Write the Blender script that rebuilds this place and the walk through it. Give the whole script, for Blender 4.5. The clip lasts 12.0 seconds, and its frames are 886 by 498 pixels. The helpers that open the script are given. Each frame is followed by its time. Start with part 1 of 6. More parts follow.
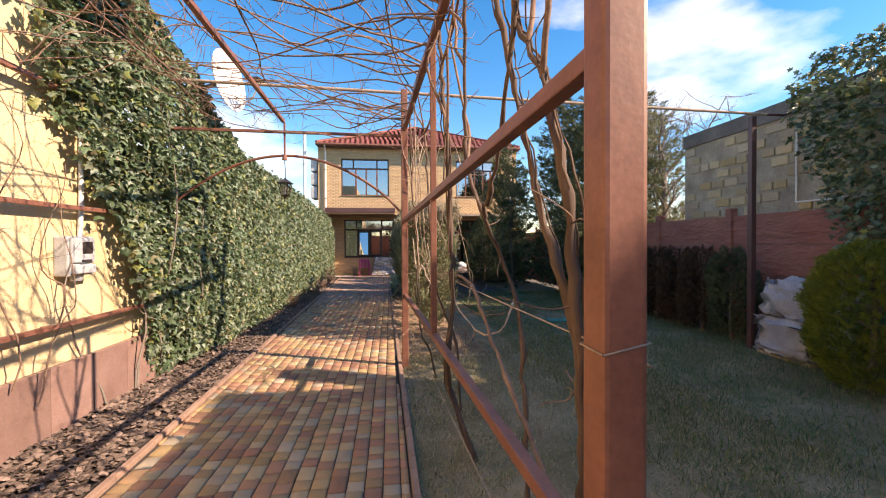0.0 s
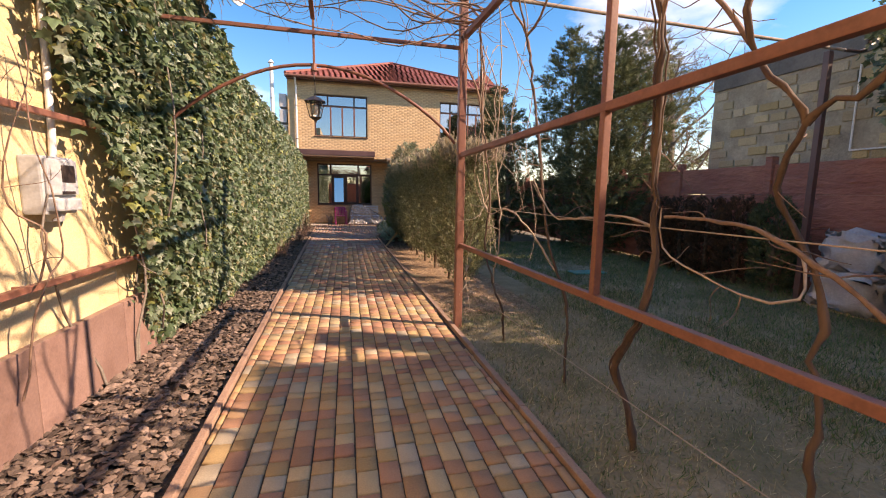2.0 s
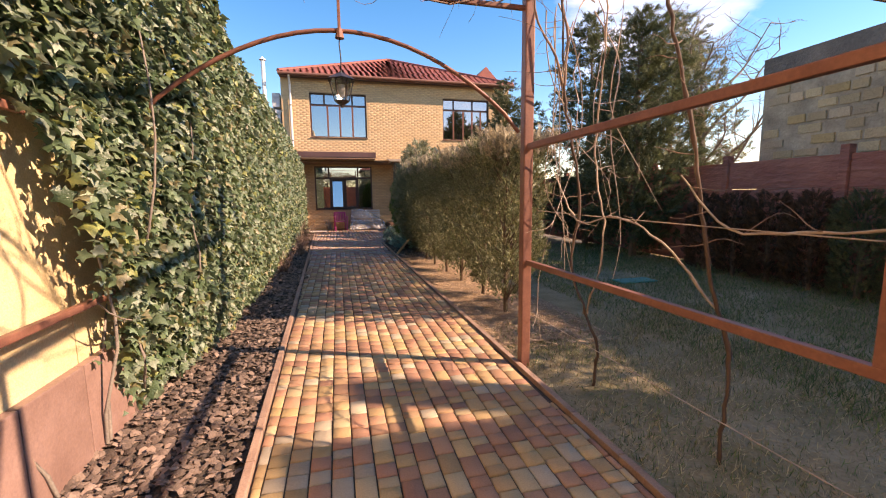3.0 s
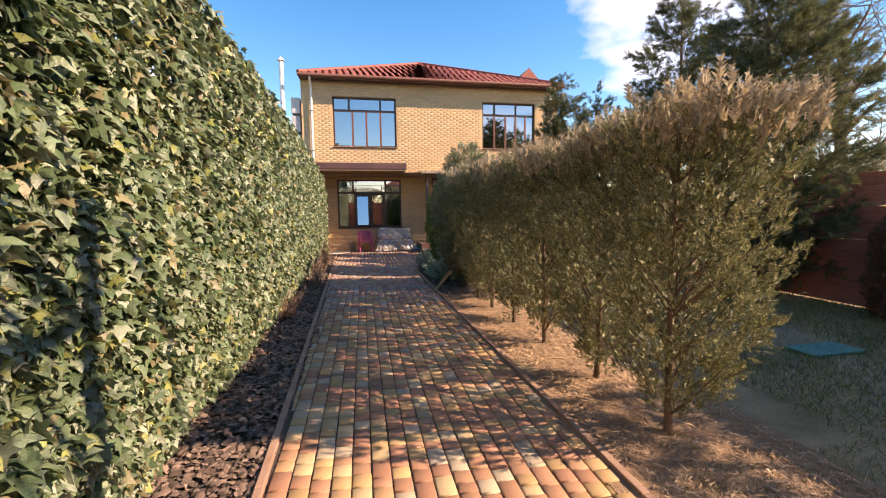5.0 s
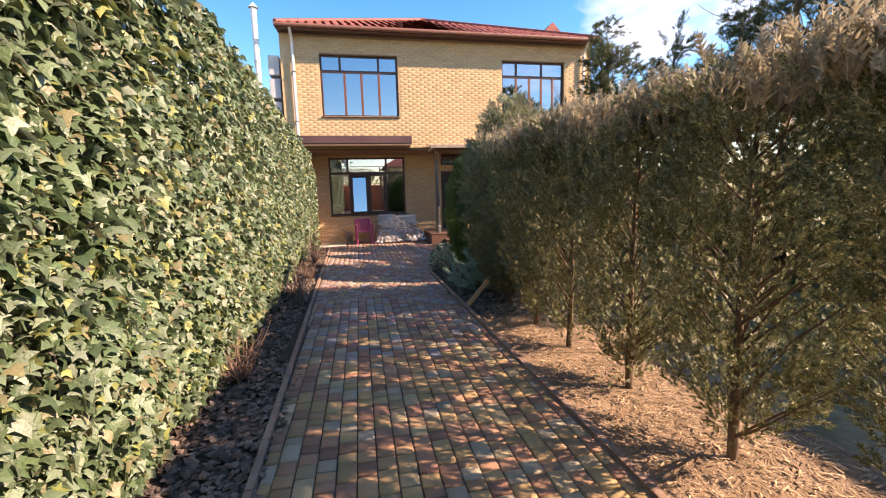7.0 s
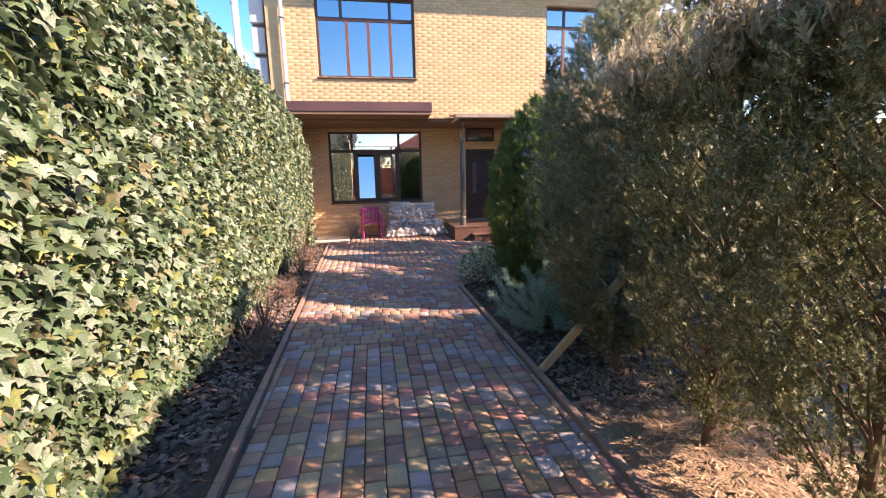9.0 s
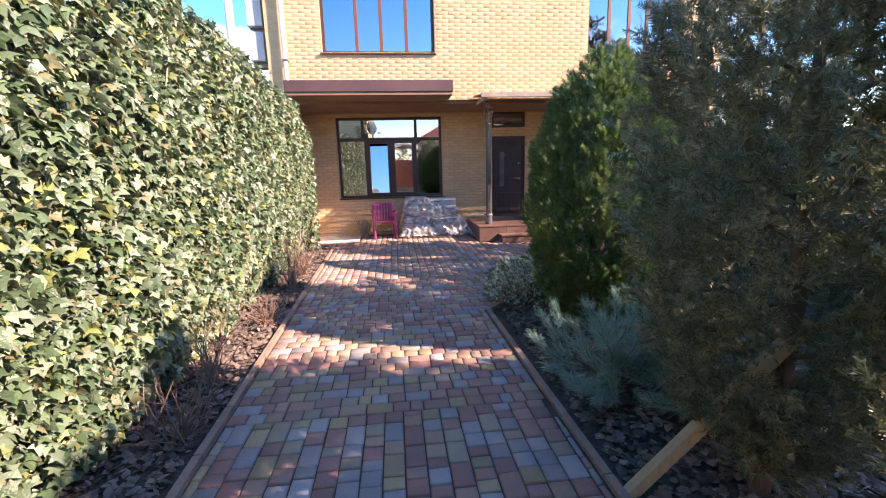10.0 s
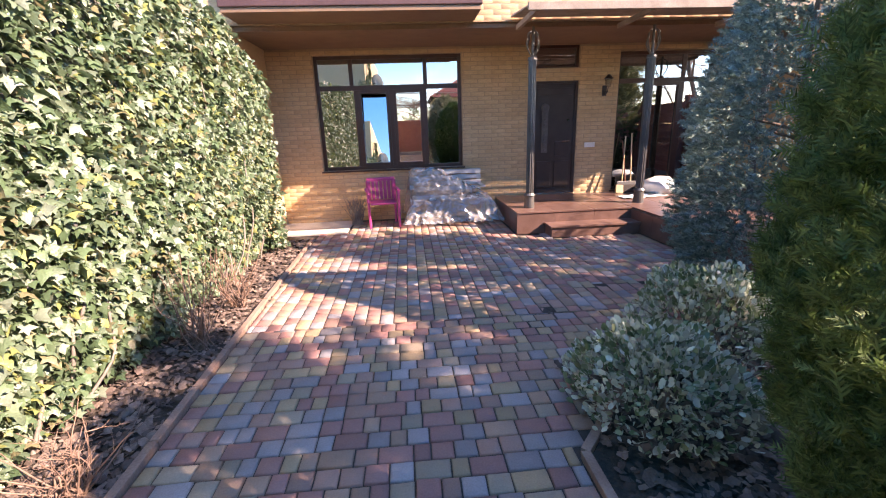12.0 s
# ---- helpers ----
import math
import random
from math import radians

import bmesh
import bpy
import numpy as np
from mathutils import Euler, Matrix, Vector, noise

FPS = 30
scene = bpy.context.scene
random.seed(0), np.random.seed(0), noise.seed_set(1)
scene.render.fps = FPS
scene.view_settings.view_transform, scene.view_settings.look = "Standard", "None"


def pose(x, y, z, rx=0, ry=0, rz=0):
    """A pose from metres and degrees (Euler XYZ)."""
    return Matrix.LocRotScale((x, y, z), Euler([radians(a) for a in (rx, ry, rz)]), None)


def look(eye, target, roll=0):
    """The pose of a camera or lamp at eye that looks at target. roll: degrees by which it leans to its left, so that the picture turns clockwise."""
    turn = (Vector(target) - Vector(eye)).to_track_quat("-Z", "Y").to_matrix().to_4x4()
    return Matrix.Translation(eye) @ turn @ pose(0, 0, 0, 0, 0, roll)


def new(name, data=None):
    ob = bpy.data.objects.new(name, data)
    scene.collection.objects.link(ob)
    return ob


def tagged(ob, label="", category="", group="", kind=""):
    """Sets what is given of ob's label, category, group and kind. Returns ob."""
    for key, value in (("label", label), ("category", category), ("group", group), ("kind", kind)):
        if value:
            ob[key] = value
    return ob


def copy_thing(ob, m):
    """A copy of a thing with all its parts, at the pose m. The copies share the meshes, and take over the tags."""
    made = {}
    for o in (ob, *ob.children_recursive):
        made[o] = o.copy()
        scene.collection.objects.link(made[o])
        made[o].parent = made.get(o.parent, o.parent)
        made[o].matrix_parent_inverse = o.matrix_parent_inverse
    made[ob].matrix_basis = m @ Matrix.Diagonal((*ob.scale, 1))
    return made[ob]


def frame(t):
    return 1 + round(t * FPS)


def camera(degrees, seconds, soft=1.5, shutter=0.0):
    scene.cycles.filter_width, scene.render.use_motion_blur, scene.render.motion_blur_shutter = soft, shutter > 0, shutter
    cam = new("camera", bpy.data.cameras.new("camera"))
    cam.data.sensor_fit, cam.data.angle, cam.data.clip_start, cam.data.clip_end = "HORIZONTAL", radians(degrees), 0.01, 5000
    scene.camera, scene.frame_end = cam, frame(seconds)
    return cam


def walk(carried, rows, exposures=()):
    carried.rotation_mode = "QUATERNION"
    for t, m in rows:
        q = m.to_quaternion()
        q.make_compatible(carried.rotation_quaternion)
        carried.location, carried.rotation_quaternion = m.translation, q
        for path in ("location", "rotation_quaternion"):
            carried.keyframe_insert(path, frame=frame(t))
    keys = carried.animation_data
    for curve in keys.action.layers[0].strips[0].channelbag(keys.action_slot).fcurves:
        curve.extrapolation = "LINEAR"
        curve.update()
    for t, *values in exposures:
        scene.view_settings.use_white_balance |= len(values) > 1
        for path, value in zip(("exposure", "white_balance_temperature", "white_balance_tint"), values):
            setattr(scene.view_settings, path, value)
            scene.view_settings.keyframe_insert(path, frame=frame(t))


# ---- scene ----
cam = camera(94.0, 12.0, soft=1.1)
EXPOSURES = ((0, 1.25, 8600, 24), (1.0, 0.42, 8000, 22), (1.5, 0.75, 8600, 24), (2.5, 1.38, 9700, 32), (3.5, 1.3, 9700, 32), (5.5, 1.42, 9700, 30), (7, 1.55, 9100, 29), (9, 1.85, 8300, 32), (10.5, 2.15, 7600, 33), (12, 2.3, 7900, 33))
PATH = [
    (0, (0.275, -0.601, 1.621), (0.529, 1.382, 1.595), -0.2),
    (0.5, (-0.005, -0.577, 1.792), (0.09, 1.386, 2.164), 0.3),
    (1, (-0.189, -0.364, 1.821), (-0.099, 1.577, 2.293), 1.2),
    (1.5, (-0.474, 0.033, 1.629), (-0.227, 2.017, 1.655), 0.4),
    (2, (-0.774, 0.443, 1.502), (-0.319, 2.373, 1.24), 0.9),
    (2.5, (-0.928, 1.001, 1.501), (-0.389, 2.904, 1.205), 0.5),
    (3, (-1.127, 1.587, 1.533), (-0.641, 3.509, 1.275), -0.6),
    (3.5, (-1.185, 2.252, 1.557), (-0.768, 4.197, 1.346), -1.1),
    (5.5, (-1.098, 4.728, 1.604), (-0.721, 6.684, 1.42), -0.7),
    (6, (-1.108, 5.382, 1.615), (-0.723, 7.333, 1.401), -0.8),
    (6.5, (-1.115, 6.038, 1.624), (-0.731, 7.985, 1.38), -1.1),
    (7, (-1.125, 6.735, 1.628), (-0.74, 8.678, 1.358), -1.5),
    (9, (-0.987, 9.354, 1.613), (-0.658, 11.297, 1.268), -1.2),
    (9.5, (-0.868, 10.091, 1.599), (-0.598, 12.039, 1.233), -1.3),
    (10, (-0.726, 10.757, 1.583), (-0.51, 12.709, 1.207), -1.5),
    (10.5, (-0.663, 11.411, 1.606), (-0.486, 13.364, 1.215), -1.5),
    (11, (-0.629, 12.075, 1.602), (-0.479, 14.025, 1.181), -1.8),
    (11.5, (-0.579, 12.814, 1.573), (-0.444, 14.752, 1.099), -2.1),
    (12, (-0.534, 13.519, 1.568), (-0.391, 15.438, 1.022), -2.0),
]
walk(cam, [(t, look(eye, to, roll)) for t, eye, to, roll in PATH], EXPOSURES)

# ---------- world, sun ----------
SUN_AZ, SUN_EL = radians(112.7), radians(34)
world = bpy.data.worlds.new("world")
scene.world = world
world.use_nodes = True
wn, wl = world.node_tree.nodes, world.node_tree.links
wn.clear()
w_out = wn.new("ShaderNodeOutputWorld")
w_bg = wn.new("ShaderNodeBackground")
w_sky = wn.new("ShaderNodeTexSky")
w_sky.sky_type = "NISHITA"
w_sky.sun_disc = False
w_sky.sun_elevation, w_sky.sun_rotation = SUN_EL, SUN_AZ
w_sky.air_density, w_sky.dust_density, w_sky.ozone_density = 1.0, 0.15, 3.0
w_tc = wn.new("ShaderNodeTexCoord")
w_map = wn.new("ShaderNodeMapping")
w_map.inputs["Scale"].default_value = (1.0, 1.0, 2.4)
w_map.inputs["Location"].default_value = (0.35, 0.2, 0.1)
w_map.inputs["Rotation"].default_value = (0, 0, radians(150))
w_noise = wn.new("ShaderNodeTexNoise")
w_noise.inputs["Scale"].default_value = 1.5
w_noise.inputs["Detail"].default_value = 9
w_noise.inputs["Roughness"].default_value = 0.52
w_ramp = wn.new("ShaderNodeValToRGB")
w_ramp.color_ramp.elements[0].position, w_ramp.color_ramp.elements[1].position = 0.555, 0.76
w_mix = wn.new("ShaderNodeMix")
w_mix.data_type = "RGBA"
w_mix.inputs["B"].default_value = (6.9, 7.2, 7.8, 1)
w_hue = wn.new("ShaderNodeHueSaturation")
w_hue.inputs["Saturation"].default_value = 1.4
wl.new(w_tc.outputs["Generated"], w_map.inputs["Vector"])
wl.new(w_map.outputs["Vector"], w_noise.inputs["Vector"])
wl.new(w_noise.outputs["Fac"], w_ramp.inputs["Fac"])
wl.new(w_ramp.outputs["Color"], w_mix.inputs["Factor"])
wl.new(w_sky.outputs["Color"], w_hue.inputs["Color"])
wl.new(w_hue.outputs["Color"], w_mix.inputs["A"])
wl.new(w_mix.outputs["Result"], w_bg.inputs["Color"])
w_bg.inputs["Strength"].default_value = 0.14
wl.new(w_bg.outputs["Background"], w_out.inputs["Surface"])

sun = new("sun", bpy.data.lights.new("sun", "SUN"))
sun.data.energy, sun.data.angle, sun.data.color = 4.25, radians(0.55), (1.0, 0.93, 0.82)
sun.matrix_world = look((0, 0, 20), (-math.sin(SUN_AZ) * math.cos(SUN_EL), -math.cos(SUN_AZ) * math.cos(SUN_EL), 20 - math.sin(SUN_EL)))

rng = np.random.default_rng(7)

# ---------- materials ----------
def surf(name, a, b, scale=3.0, rough=0.8, bump=0.3, grain=60.0, metal=0.0, c=None, vary="", amount=0.25, spec=0.5, stretch=(1, 1, 1), palette=None, dist=0.01, through_light=0.0):
    """A surface: large stains from a to b, fine grain, relief; vary: 'object' or 'island' changes each piece."""
    m = bpy.data.materials.new(name)
    m.use_nodes = True
    n, l = m.node_tree.nodes, m.node_tree.links
    p = n["Principled BSDF"]
    geo = n.new("ShaderNodeNewGeometry")
    mp = n.new("ShaderNodeMapping")
    mp.inputs["Scale"].default_value = stretch
    l.new(geo.outputs["Position"], mp.inputs["Vector"])
    big = n.new("ShaderNodeTexNoise")
    big.inputs["Scale"].default_value, big.inputs["Detail"].default_value, big.inputs["Roughness"].default_value = scale, 6, 0.62
    fine = n.new("ShaderNodeTexNoise")
    fine.inputs["Scale"].default_value, fine.inputs["Detail"].default_value = grain, 4
    l.new(mp.outputs["Vector"], big.inputs["Vector"])
    l.new(mp.outputs["Vector"], fine.inputs["Vector"])
    ramp = n.new("ShaderNodeValToRGB")
    ramp.color_ramp.elements[0].position, ramp.color_ramp.elements[1].position = 0.32, 0.68
    ramp.color_ramp.elements[0].color, ramp.color_ramp.elements[1].color = (*a, 1), (*b, 1)
    if c:
        e = ramp.color_ramp.elements.new(0.5)
        e.color = (*c, 1)
    l.new(big.outputs["Fac"], ramp.inputs["Fac"])
    col = ramp.outputs["Color"]
    if vary:
        if vary == "object":
            src = n.new("ShaderNodeObjectInfo").outputs["Random"]
        else:
            src = geo.outputs["Random Per Island"]
        if palette:
            pr = n.new("ShaderNodeValToRGB")
            pr.color_ramp.interpolation = "CONSTANT"
            els = pr.color_ramp.elements
            while len(els) < len(palette):
                els.new(0.5)
            for k, q in enumerate(palette):
                els[k].position = k / len(palette)
                els[k].color = (*q, 1)
            l.new(src, pr.inputs["Fac"])
            mx = n.new("ShaderNodeMix")
            mx.data_type = "RGBA"
            mx.inputs["Factor"].default_value = 0.72
            l.new(col, mx.inputs["A"])
            l.new(pr.outputs["Color"], mx.inputs["B"])
            col = mx.outputs["Result"]
        wh = n.new("ShaderNodeTexWhiteNoise")
        wh.noise_dimensions = "1D"
        l.new(src, wh.inputs["W"])
        rg = n.new("ShaderNodeMapRange")
        rg.inputs["To Min"].default_value, rg.inputs["To Max"].default_value = 1 - amount, 1 + amount
        l.new(wh.outputs["Value"], rg.inputs["Value"])
        hs = n.new("ShaderNodeHueSaturation")
        l.new(rg.outputs["Result"], hs.inputs["Value"])
        l.new(col, hs.inputs["Color"])
        col = hs.outputs["Color"]
    gr = n.new("ShaderNodeMapRange")
    gr.inputs["To Min"].default_value, gr.inputs["To Max"].default_value = 0.72, 1.28
    l.new(fine.outputs["Fac"], gr.inputs["Value"])
    h2 = n.new("ShaderNodeHueSaturation")
    l.new(gr.outputs["Result"], h2.inputs["Value"])
    l.new(col, h2.inputs["Color"])
    l.new(h2.outputs["Color"], p.inputs["Base Color"])
    p.inputs["Roughness"].default_value, p.inputs["Metallic"].default_value = rough, metal
    p.inputs["Specular IOR Level"].default_value = spec
    if bump:
        bp = n.new("ShaderNodeBump")
        bp.inputs["Strength"].default_value, bp.inputs["Distance"].default_value = bump, dist
        l.new(fine.outputs["Fac"], bp.inputs["Height"])
        l.new(bp.outputs["Normal"], p.inputs["Normal"])
    if through_light:
        tr = n.new("ShaderNodeBsdfTranslucent")
        ad = n.new("ShaderNodeMixShader")
        ad.inputs[0].default_value = through_light
        l.new(h2.outputs["Color"], tr.inputs["Color"])
        l.new(p.outputs["BSDF"], ad.inputs[1])
        l.new(tr.outputs["BSDF"], ad.inputs[2])
        l.new(ad.outputs["Shader"], n["Material Output"].inputs["Surface"])
    return m


M = {}
M["stucco"] = surf("cream_yellow_stucco", (0.60, 0.455, 0.25), (0.71, 0.56, 0.34), 1.2, 0.9, 0.5, 90)
M["plinth"] = surf("brown_plinth_tile", (0.21, 0.125, 0.105), (0.28, 0.175, 0.15), 4, 0.45, 0.15, 60, vary="object", amount=0.12)
M["soil"] = surf("dark_soil", (0.045, 0.033, 0.026), (0.085, 0.062, 0.047), 5, 0.95, 0.9, 45, dist=0.03)
M["drysoil"] = surf("dry_needle_litter", (0.20, 0.125, 0.075), (0.33, 0.22, 0.14), 6, 0.95, 0.9, 70, dist=0.02)
M["mulch"] = surf("bark_mulch", (0.10, 0.068, 0.053), (0.215, 0.152, 0.12), 8, 0.9, 0.7, 80, vary="island", amount=0.6)
M["lawn"] = surf("lawn_soil", (0.155, 0.135, 0.068), (0.34, 0.265, 0.165), 1.5, 0.95, 0.9, 35, dist=0.03)
M["grass"] = surf("grass_blades", (0.055, 0.09, 0.022), (0.14, 0.14, 0.05), 0.8, 0.8, 0, 30, vary="island", amount=0.45, palette=[(0.115, 0.175, 0.06), (0.17, 0.21, 0.08), (0.40, 0.32, 0.19), (0.52, 0.42, 0.27), (0.45, 0.36, 0.22)], through_light=0.2)
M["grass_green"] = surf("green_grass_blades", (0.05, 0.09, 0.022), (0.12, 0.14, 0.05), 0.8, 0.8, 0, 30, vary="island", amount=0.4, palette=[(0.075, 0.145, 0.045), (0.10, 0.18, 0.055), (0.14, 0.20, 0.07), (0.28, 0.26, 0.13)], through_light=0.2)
M["ground"] = surf("ground", (0.10, 0.085, 0.06), (0.16, 0.13, 0.09), 0.5, 0.95, 0.6, 20, dist=0.03)
PAVE = [(0.34, 0.15, 0.13), (0.38, 0.27, 0.15), (0.26, 0.25, 0.26), (0.34, 0.19, 0.15), (0.30, 0.25, 0.18), (0.31, 0.14, 0.13), (0.30, 0.30, 0.31), (0.37, 0.23, 0.16)]
M["paver"] = surf("paver_concrete", (0.25, 0.15, 0.10), (0.34, 0.22, 0.15), 9, 0.78, 0.45, 120, vary="object", amount=0.2, palette=PAVE, dist=0.004)
M["paver_i"] = surf("paver_concrete_joined", (0.25, 0.15, 0.10), (0.34, 0.22, 0.15), 9, 0.78, 0.45, 120, vary="island", amount=0.2, palette=PAVE, dist=0.004)
# yellower copy of PAVE for the near path, warmer light put into the colour
PAVE_OCHRE_WARMLIT = [(0.34, 0.17, 0.11), (0.42, 0.29, 0.135), (0.38, 0.23, 0.125), (0.36, 0.19, 0.12), (0.43, 0.34, 0.20), (0.31, 0.145, 0.10), (0.37, 0.33, 0.25), (0.40, 0.265, 0.13)]
M["paver_ochre_warmlit"] = surf("paver_concrete_ochre_warmlit", (0.28, 0.165, 0.09), (0.37, 0.235, 0.135), 9, 0.78, 0.45, 120, vary="island", amount=0.2, palette=PAVE_OCHRE_WARMLIT, dist=0.004)
M["joint"] = surf("joint_sand", (0.05, 0.038, 0.032), (0.085, 0.064, 0.052), 8, 0.95, 0.5, 90)
M["kerb"] = surf("kerb_concrete", (0.25, 0.15, 0.11), (0.35, 0.23, 0.17), 5, 0.85, 0.4, 80, vary="object", amount=0.1)
M["brick"] = surf("yellow_facade_brick", (0.50, 0.325, 0.17), (0.58, 0.395, 0.225), 3, 0.85, 0.2, 60, vary="object", amount=0.07, stretch=(0.4, 1, 1.5))
M["brick_i"] = surf("yellow_facade_brick_joined", (0.50, 0.325, 0.17), (0.58, 0.395, 0.225), 3, 0.85, 0.2, 60, vary="island", amount=0.07, stretch=(0.4, 1, 1.5))
M["mortar"] = surf("brick_mortar", (0.34, 0.235, 0.14), (0.43, 0.305, 0.19), 6, 0.95, 0.4, 80)
M["terracotta"] = surf("terracotta_paint", (0.27, 0.10, 0.075), (0.36, 0.15, 0.11), 2, 0.85, 0.9, 9, vary="object", amount=0.1, stretch=(1, 0.5, 1.6), dist=0.06)
M["rust"] = surf("red_brown_primer", (0.18, 0.072, 0.05), (0.25, 0.105, 0.072), 7, 0.5, 0.06, 60)
M["maroon"] = surf("maroon_metal", (0.085, 0.040, 0.036), (0.115, 0.056, 0.05), 2, 0.45, 0.05, 40)
M["soffit"] = surf("brown_soffit", (0.20, 0.115, 0.07), (0.25, 0.15, 0.09), 3, 0.7, 0.1, 50)
M["roof"] = surf("red_roof_tile", (0.20, 0.055, 0.042), (0.30, 0.085, 0.062), 4, 0.7, 0.3, 50, vary="island", amount=0.2)
M["frame"] = surf("brown_window_frame", (0.055, 0.022, 0.016), (0.075, 0.03, 0.02), 3, 0.4, 0.03, 50)
M["sashred"] = surf("reddish_wood_sash", (0.14, 0.05, 0.03), (0.18, 0.068, 0.04), 3, 0.45, 0.05, 50)
M["dark"] = surf("dark_metal_door", (0.030, 0.020, 0.018), (0.045, 0.032, 0.028), 4, 0.45, 0.1, 80)
M["iron"] = surf("grey_column_paint", (0.10, 0.095, 0.09), (0.15, 0.14, 0.13), 4, 0.4, 0.1, 60, metal=0.4)
M["chrome"] = surf("steel", (0.55, 0.55, 0.55), (0.68, 0.68, 0.68), 4, 0.25, 0.05, 60, metal=1.0)
M["granite"] = surf("brown_granite_tile", (0.12, 0.066, 0.052), (0.18, 0.102, 0.082), 5, 0.3, 0.05, 150, vary="object", amount=0.1)
M["white"] = surf("white_plastic", (0.70, 0.69, 0.66), (0.80, 0.79, 0.77), 3, 0.5, 0.05, 50)
M["grey"] = surf("grey_plastic", (0.40, 0.41, 0.42), (0.50, 0.51, 0.52), 3, 0.5, 0.05, 50)
M["pink"] = surf("magenta_plastic", (0.40, 0.045, 0.16), (0.48, 0.065, 0.21), 3, 0.4, 0.03, 50)
M["bark"] = surf("bark", (0.10, 0.065, 0.045), (0.19, 0.13, 0.09), 8, 0.95, 0.9, 50, stretch=(1, 1, 0.2), dist=0.01)
M["vine"] = surf("vine_bark", (0.07, 0.044, 0.032), (0.15, 0.098, 0.072), 9, 0.9, 0.9, 60, stretch=(1, 1, 0.15), dist=0.006)
M["cane"] = surf("vine_cane", (0.15, 0.085, 0.06), (0.28, 0.18, 0.13), 9, 0.8, 0.4, 70)
M["twig"] = surf("pale_twig", (0.30, 0.22, 0.16), (0.46, 0.36, 0.28), 9, 0.85, 0.3, 70)
M["branch"] = surf("grey_branch", (0.16, 0.13, 0.11), (0.28, 0.24, 0.20), 6, 0.9, 0.5, 60)
# leaf tones; the palest grey-green ones also paint bright highlights on leaves
IVY_COLOURS_GLINTS = [(0.071, 0.132, 0.061), (0.142, 0.212, 0.124), (0.051, 0.100, 0.047), (0.233, 0.297, 0.211), (0.101, 0.165, 0.082), (0.295, 0.318, 0.100), (0.182, 0.249, 0.165), (0.295, 0.344, 0.265), (0.117, 0.185, 0.100), (0.254, 0.212, 0.117), (0.158, 0.228, 0.141), (0.086, 0.149, 0.076)]
M["ivy"] = surf("ivy_leaf", (0.092, 0.133, 0.06), (0.165, 0.21, 0.115), 2.0, 0.36, 0.5, 95, vary="island", amount=0.30, palette=IVY_COLOURS_GLINTS, spec=0.6, through_light=0.28)
M["ivy_single"] = surf("ivy_leaf_single", (0.092, 0.133, 0.06), (0.165, 0.21, 0.115), 2.0, 0.36, 0.5, 95, vary="object", amount=0.30, palette=IVY_COLOURS_GLINTS, spec=0.6, through_light=0.28)
# the one pale palette entry paints sunlit specks among the dark sprays
M["juniper"] = surf("juniper_green_sunspecks", (0.14, 0.16, 0.075), (0.25, 0.245, 0.13), 1.6, 0.5, 0, 30, vary="island", amount=0.5, palette=[(0.11, 0.14, 0.06), (0.22, 0.24, 0.12), (0.46, 0.43, 0.28), (0.14, 0.165, 0.08)], through_light=0.22)
M["juniper_dark"] = surf("juniper_grey_green", (0.16, 0.185, 0.11), (0.28, 0.295, 0.185), 1.6, 0.5, 0, 30, vary="island", amount=0.5, through_light=0.38)
# dry brown tips, made paler to paint sun on the hedge crest
M["juniper_brown_sunlit"] = surf("juniper_dry_sunlit_tip", (0.30, 0.25, 0.165), (0.46, 0.39, 0.27), 2.5, 0.85, 0, 30, vary="island", amount=0.4, through_light=0.35)
M["thuja"] = surf("thuja_green", (0.08, 0.145, 0.042), (0.14, 0.215, 0.068), 2, 0.65, 0, 30, vary="island", amount=0.45, through_light=0.3)
M["thuja_yellow"] = surf("yellow_green_thuja", (0.13, 0.17, 0.02), (0.20, 0.23, 0.03), 2, 0.65, 0, 30, vary="island", amount=0.4, through_light=0.25)
M["spruce"] = surf("blue_spruce", (0.14, 0.215, 0.19), (0.22, 0.31, 0.275), 2, 0.7, 0, 30, vary="island", amount=0.4, through_light=0.2)
M["pine"] = surf("blue_green_pine", (0.22, 0.39, 0.30), (0.34, 0.52, 0.42), 2, 0.5, 0, 30, vary="island", amount=0.4, through_light=0.2)
M["conifer"] = surf("dark_conifer", (0.06, 0.08, 0.036), (0.13, 0.145, 0.07), 1.2, 0.8, 0, 30, vary="island", amount=0.5, through_light=0.25)
M["barberry"] = surf("brown_red_hedge", (0.06, 0.035, 0.02), (0.11, 0.055, 0.03), 2, 0.8, 0, 30, vary="island", amount=0.5, through_light=0.2)
M["euonymus"] = surf("variegated_leaf", (0.16, 0.22, 0.12), (0.26, 0.31, 0.18), 3, 0.45, 0, 30, vary="island", amount=0.4, palette=[(0.12, 0.19, 0.08), (0.30, 0.36, 0.20), (0.78, 0.77, 0.64), (0.70, 0.71, 0.54), (0.74, 0.73, 0.58)], through_light=0.22)
M["limestone"] = surf("shell_limestone", (0.30, 0.22, 0.12), (0.47, 0.36, 0.22), 2.2, 0.95, 0.8, 40, vary="object", amount=0.2, palette=[(0.47, 0.34, 0.16), (0.43, 0.36, 0.26), (0.48, 0.39, 0.24), (0.42, 0.33, 0.21)], dist=0.02)
M["greymortar"] = surf("grey_mortar", (0.22, 0.19, 0.145), (0.45, 0.385, 0.285), 2.6, 0.95, 0.8, 30, dist=0.02)
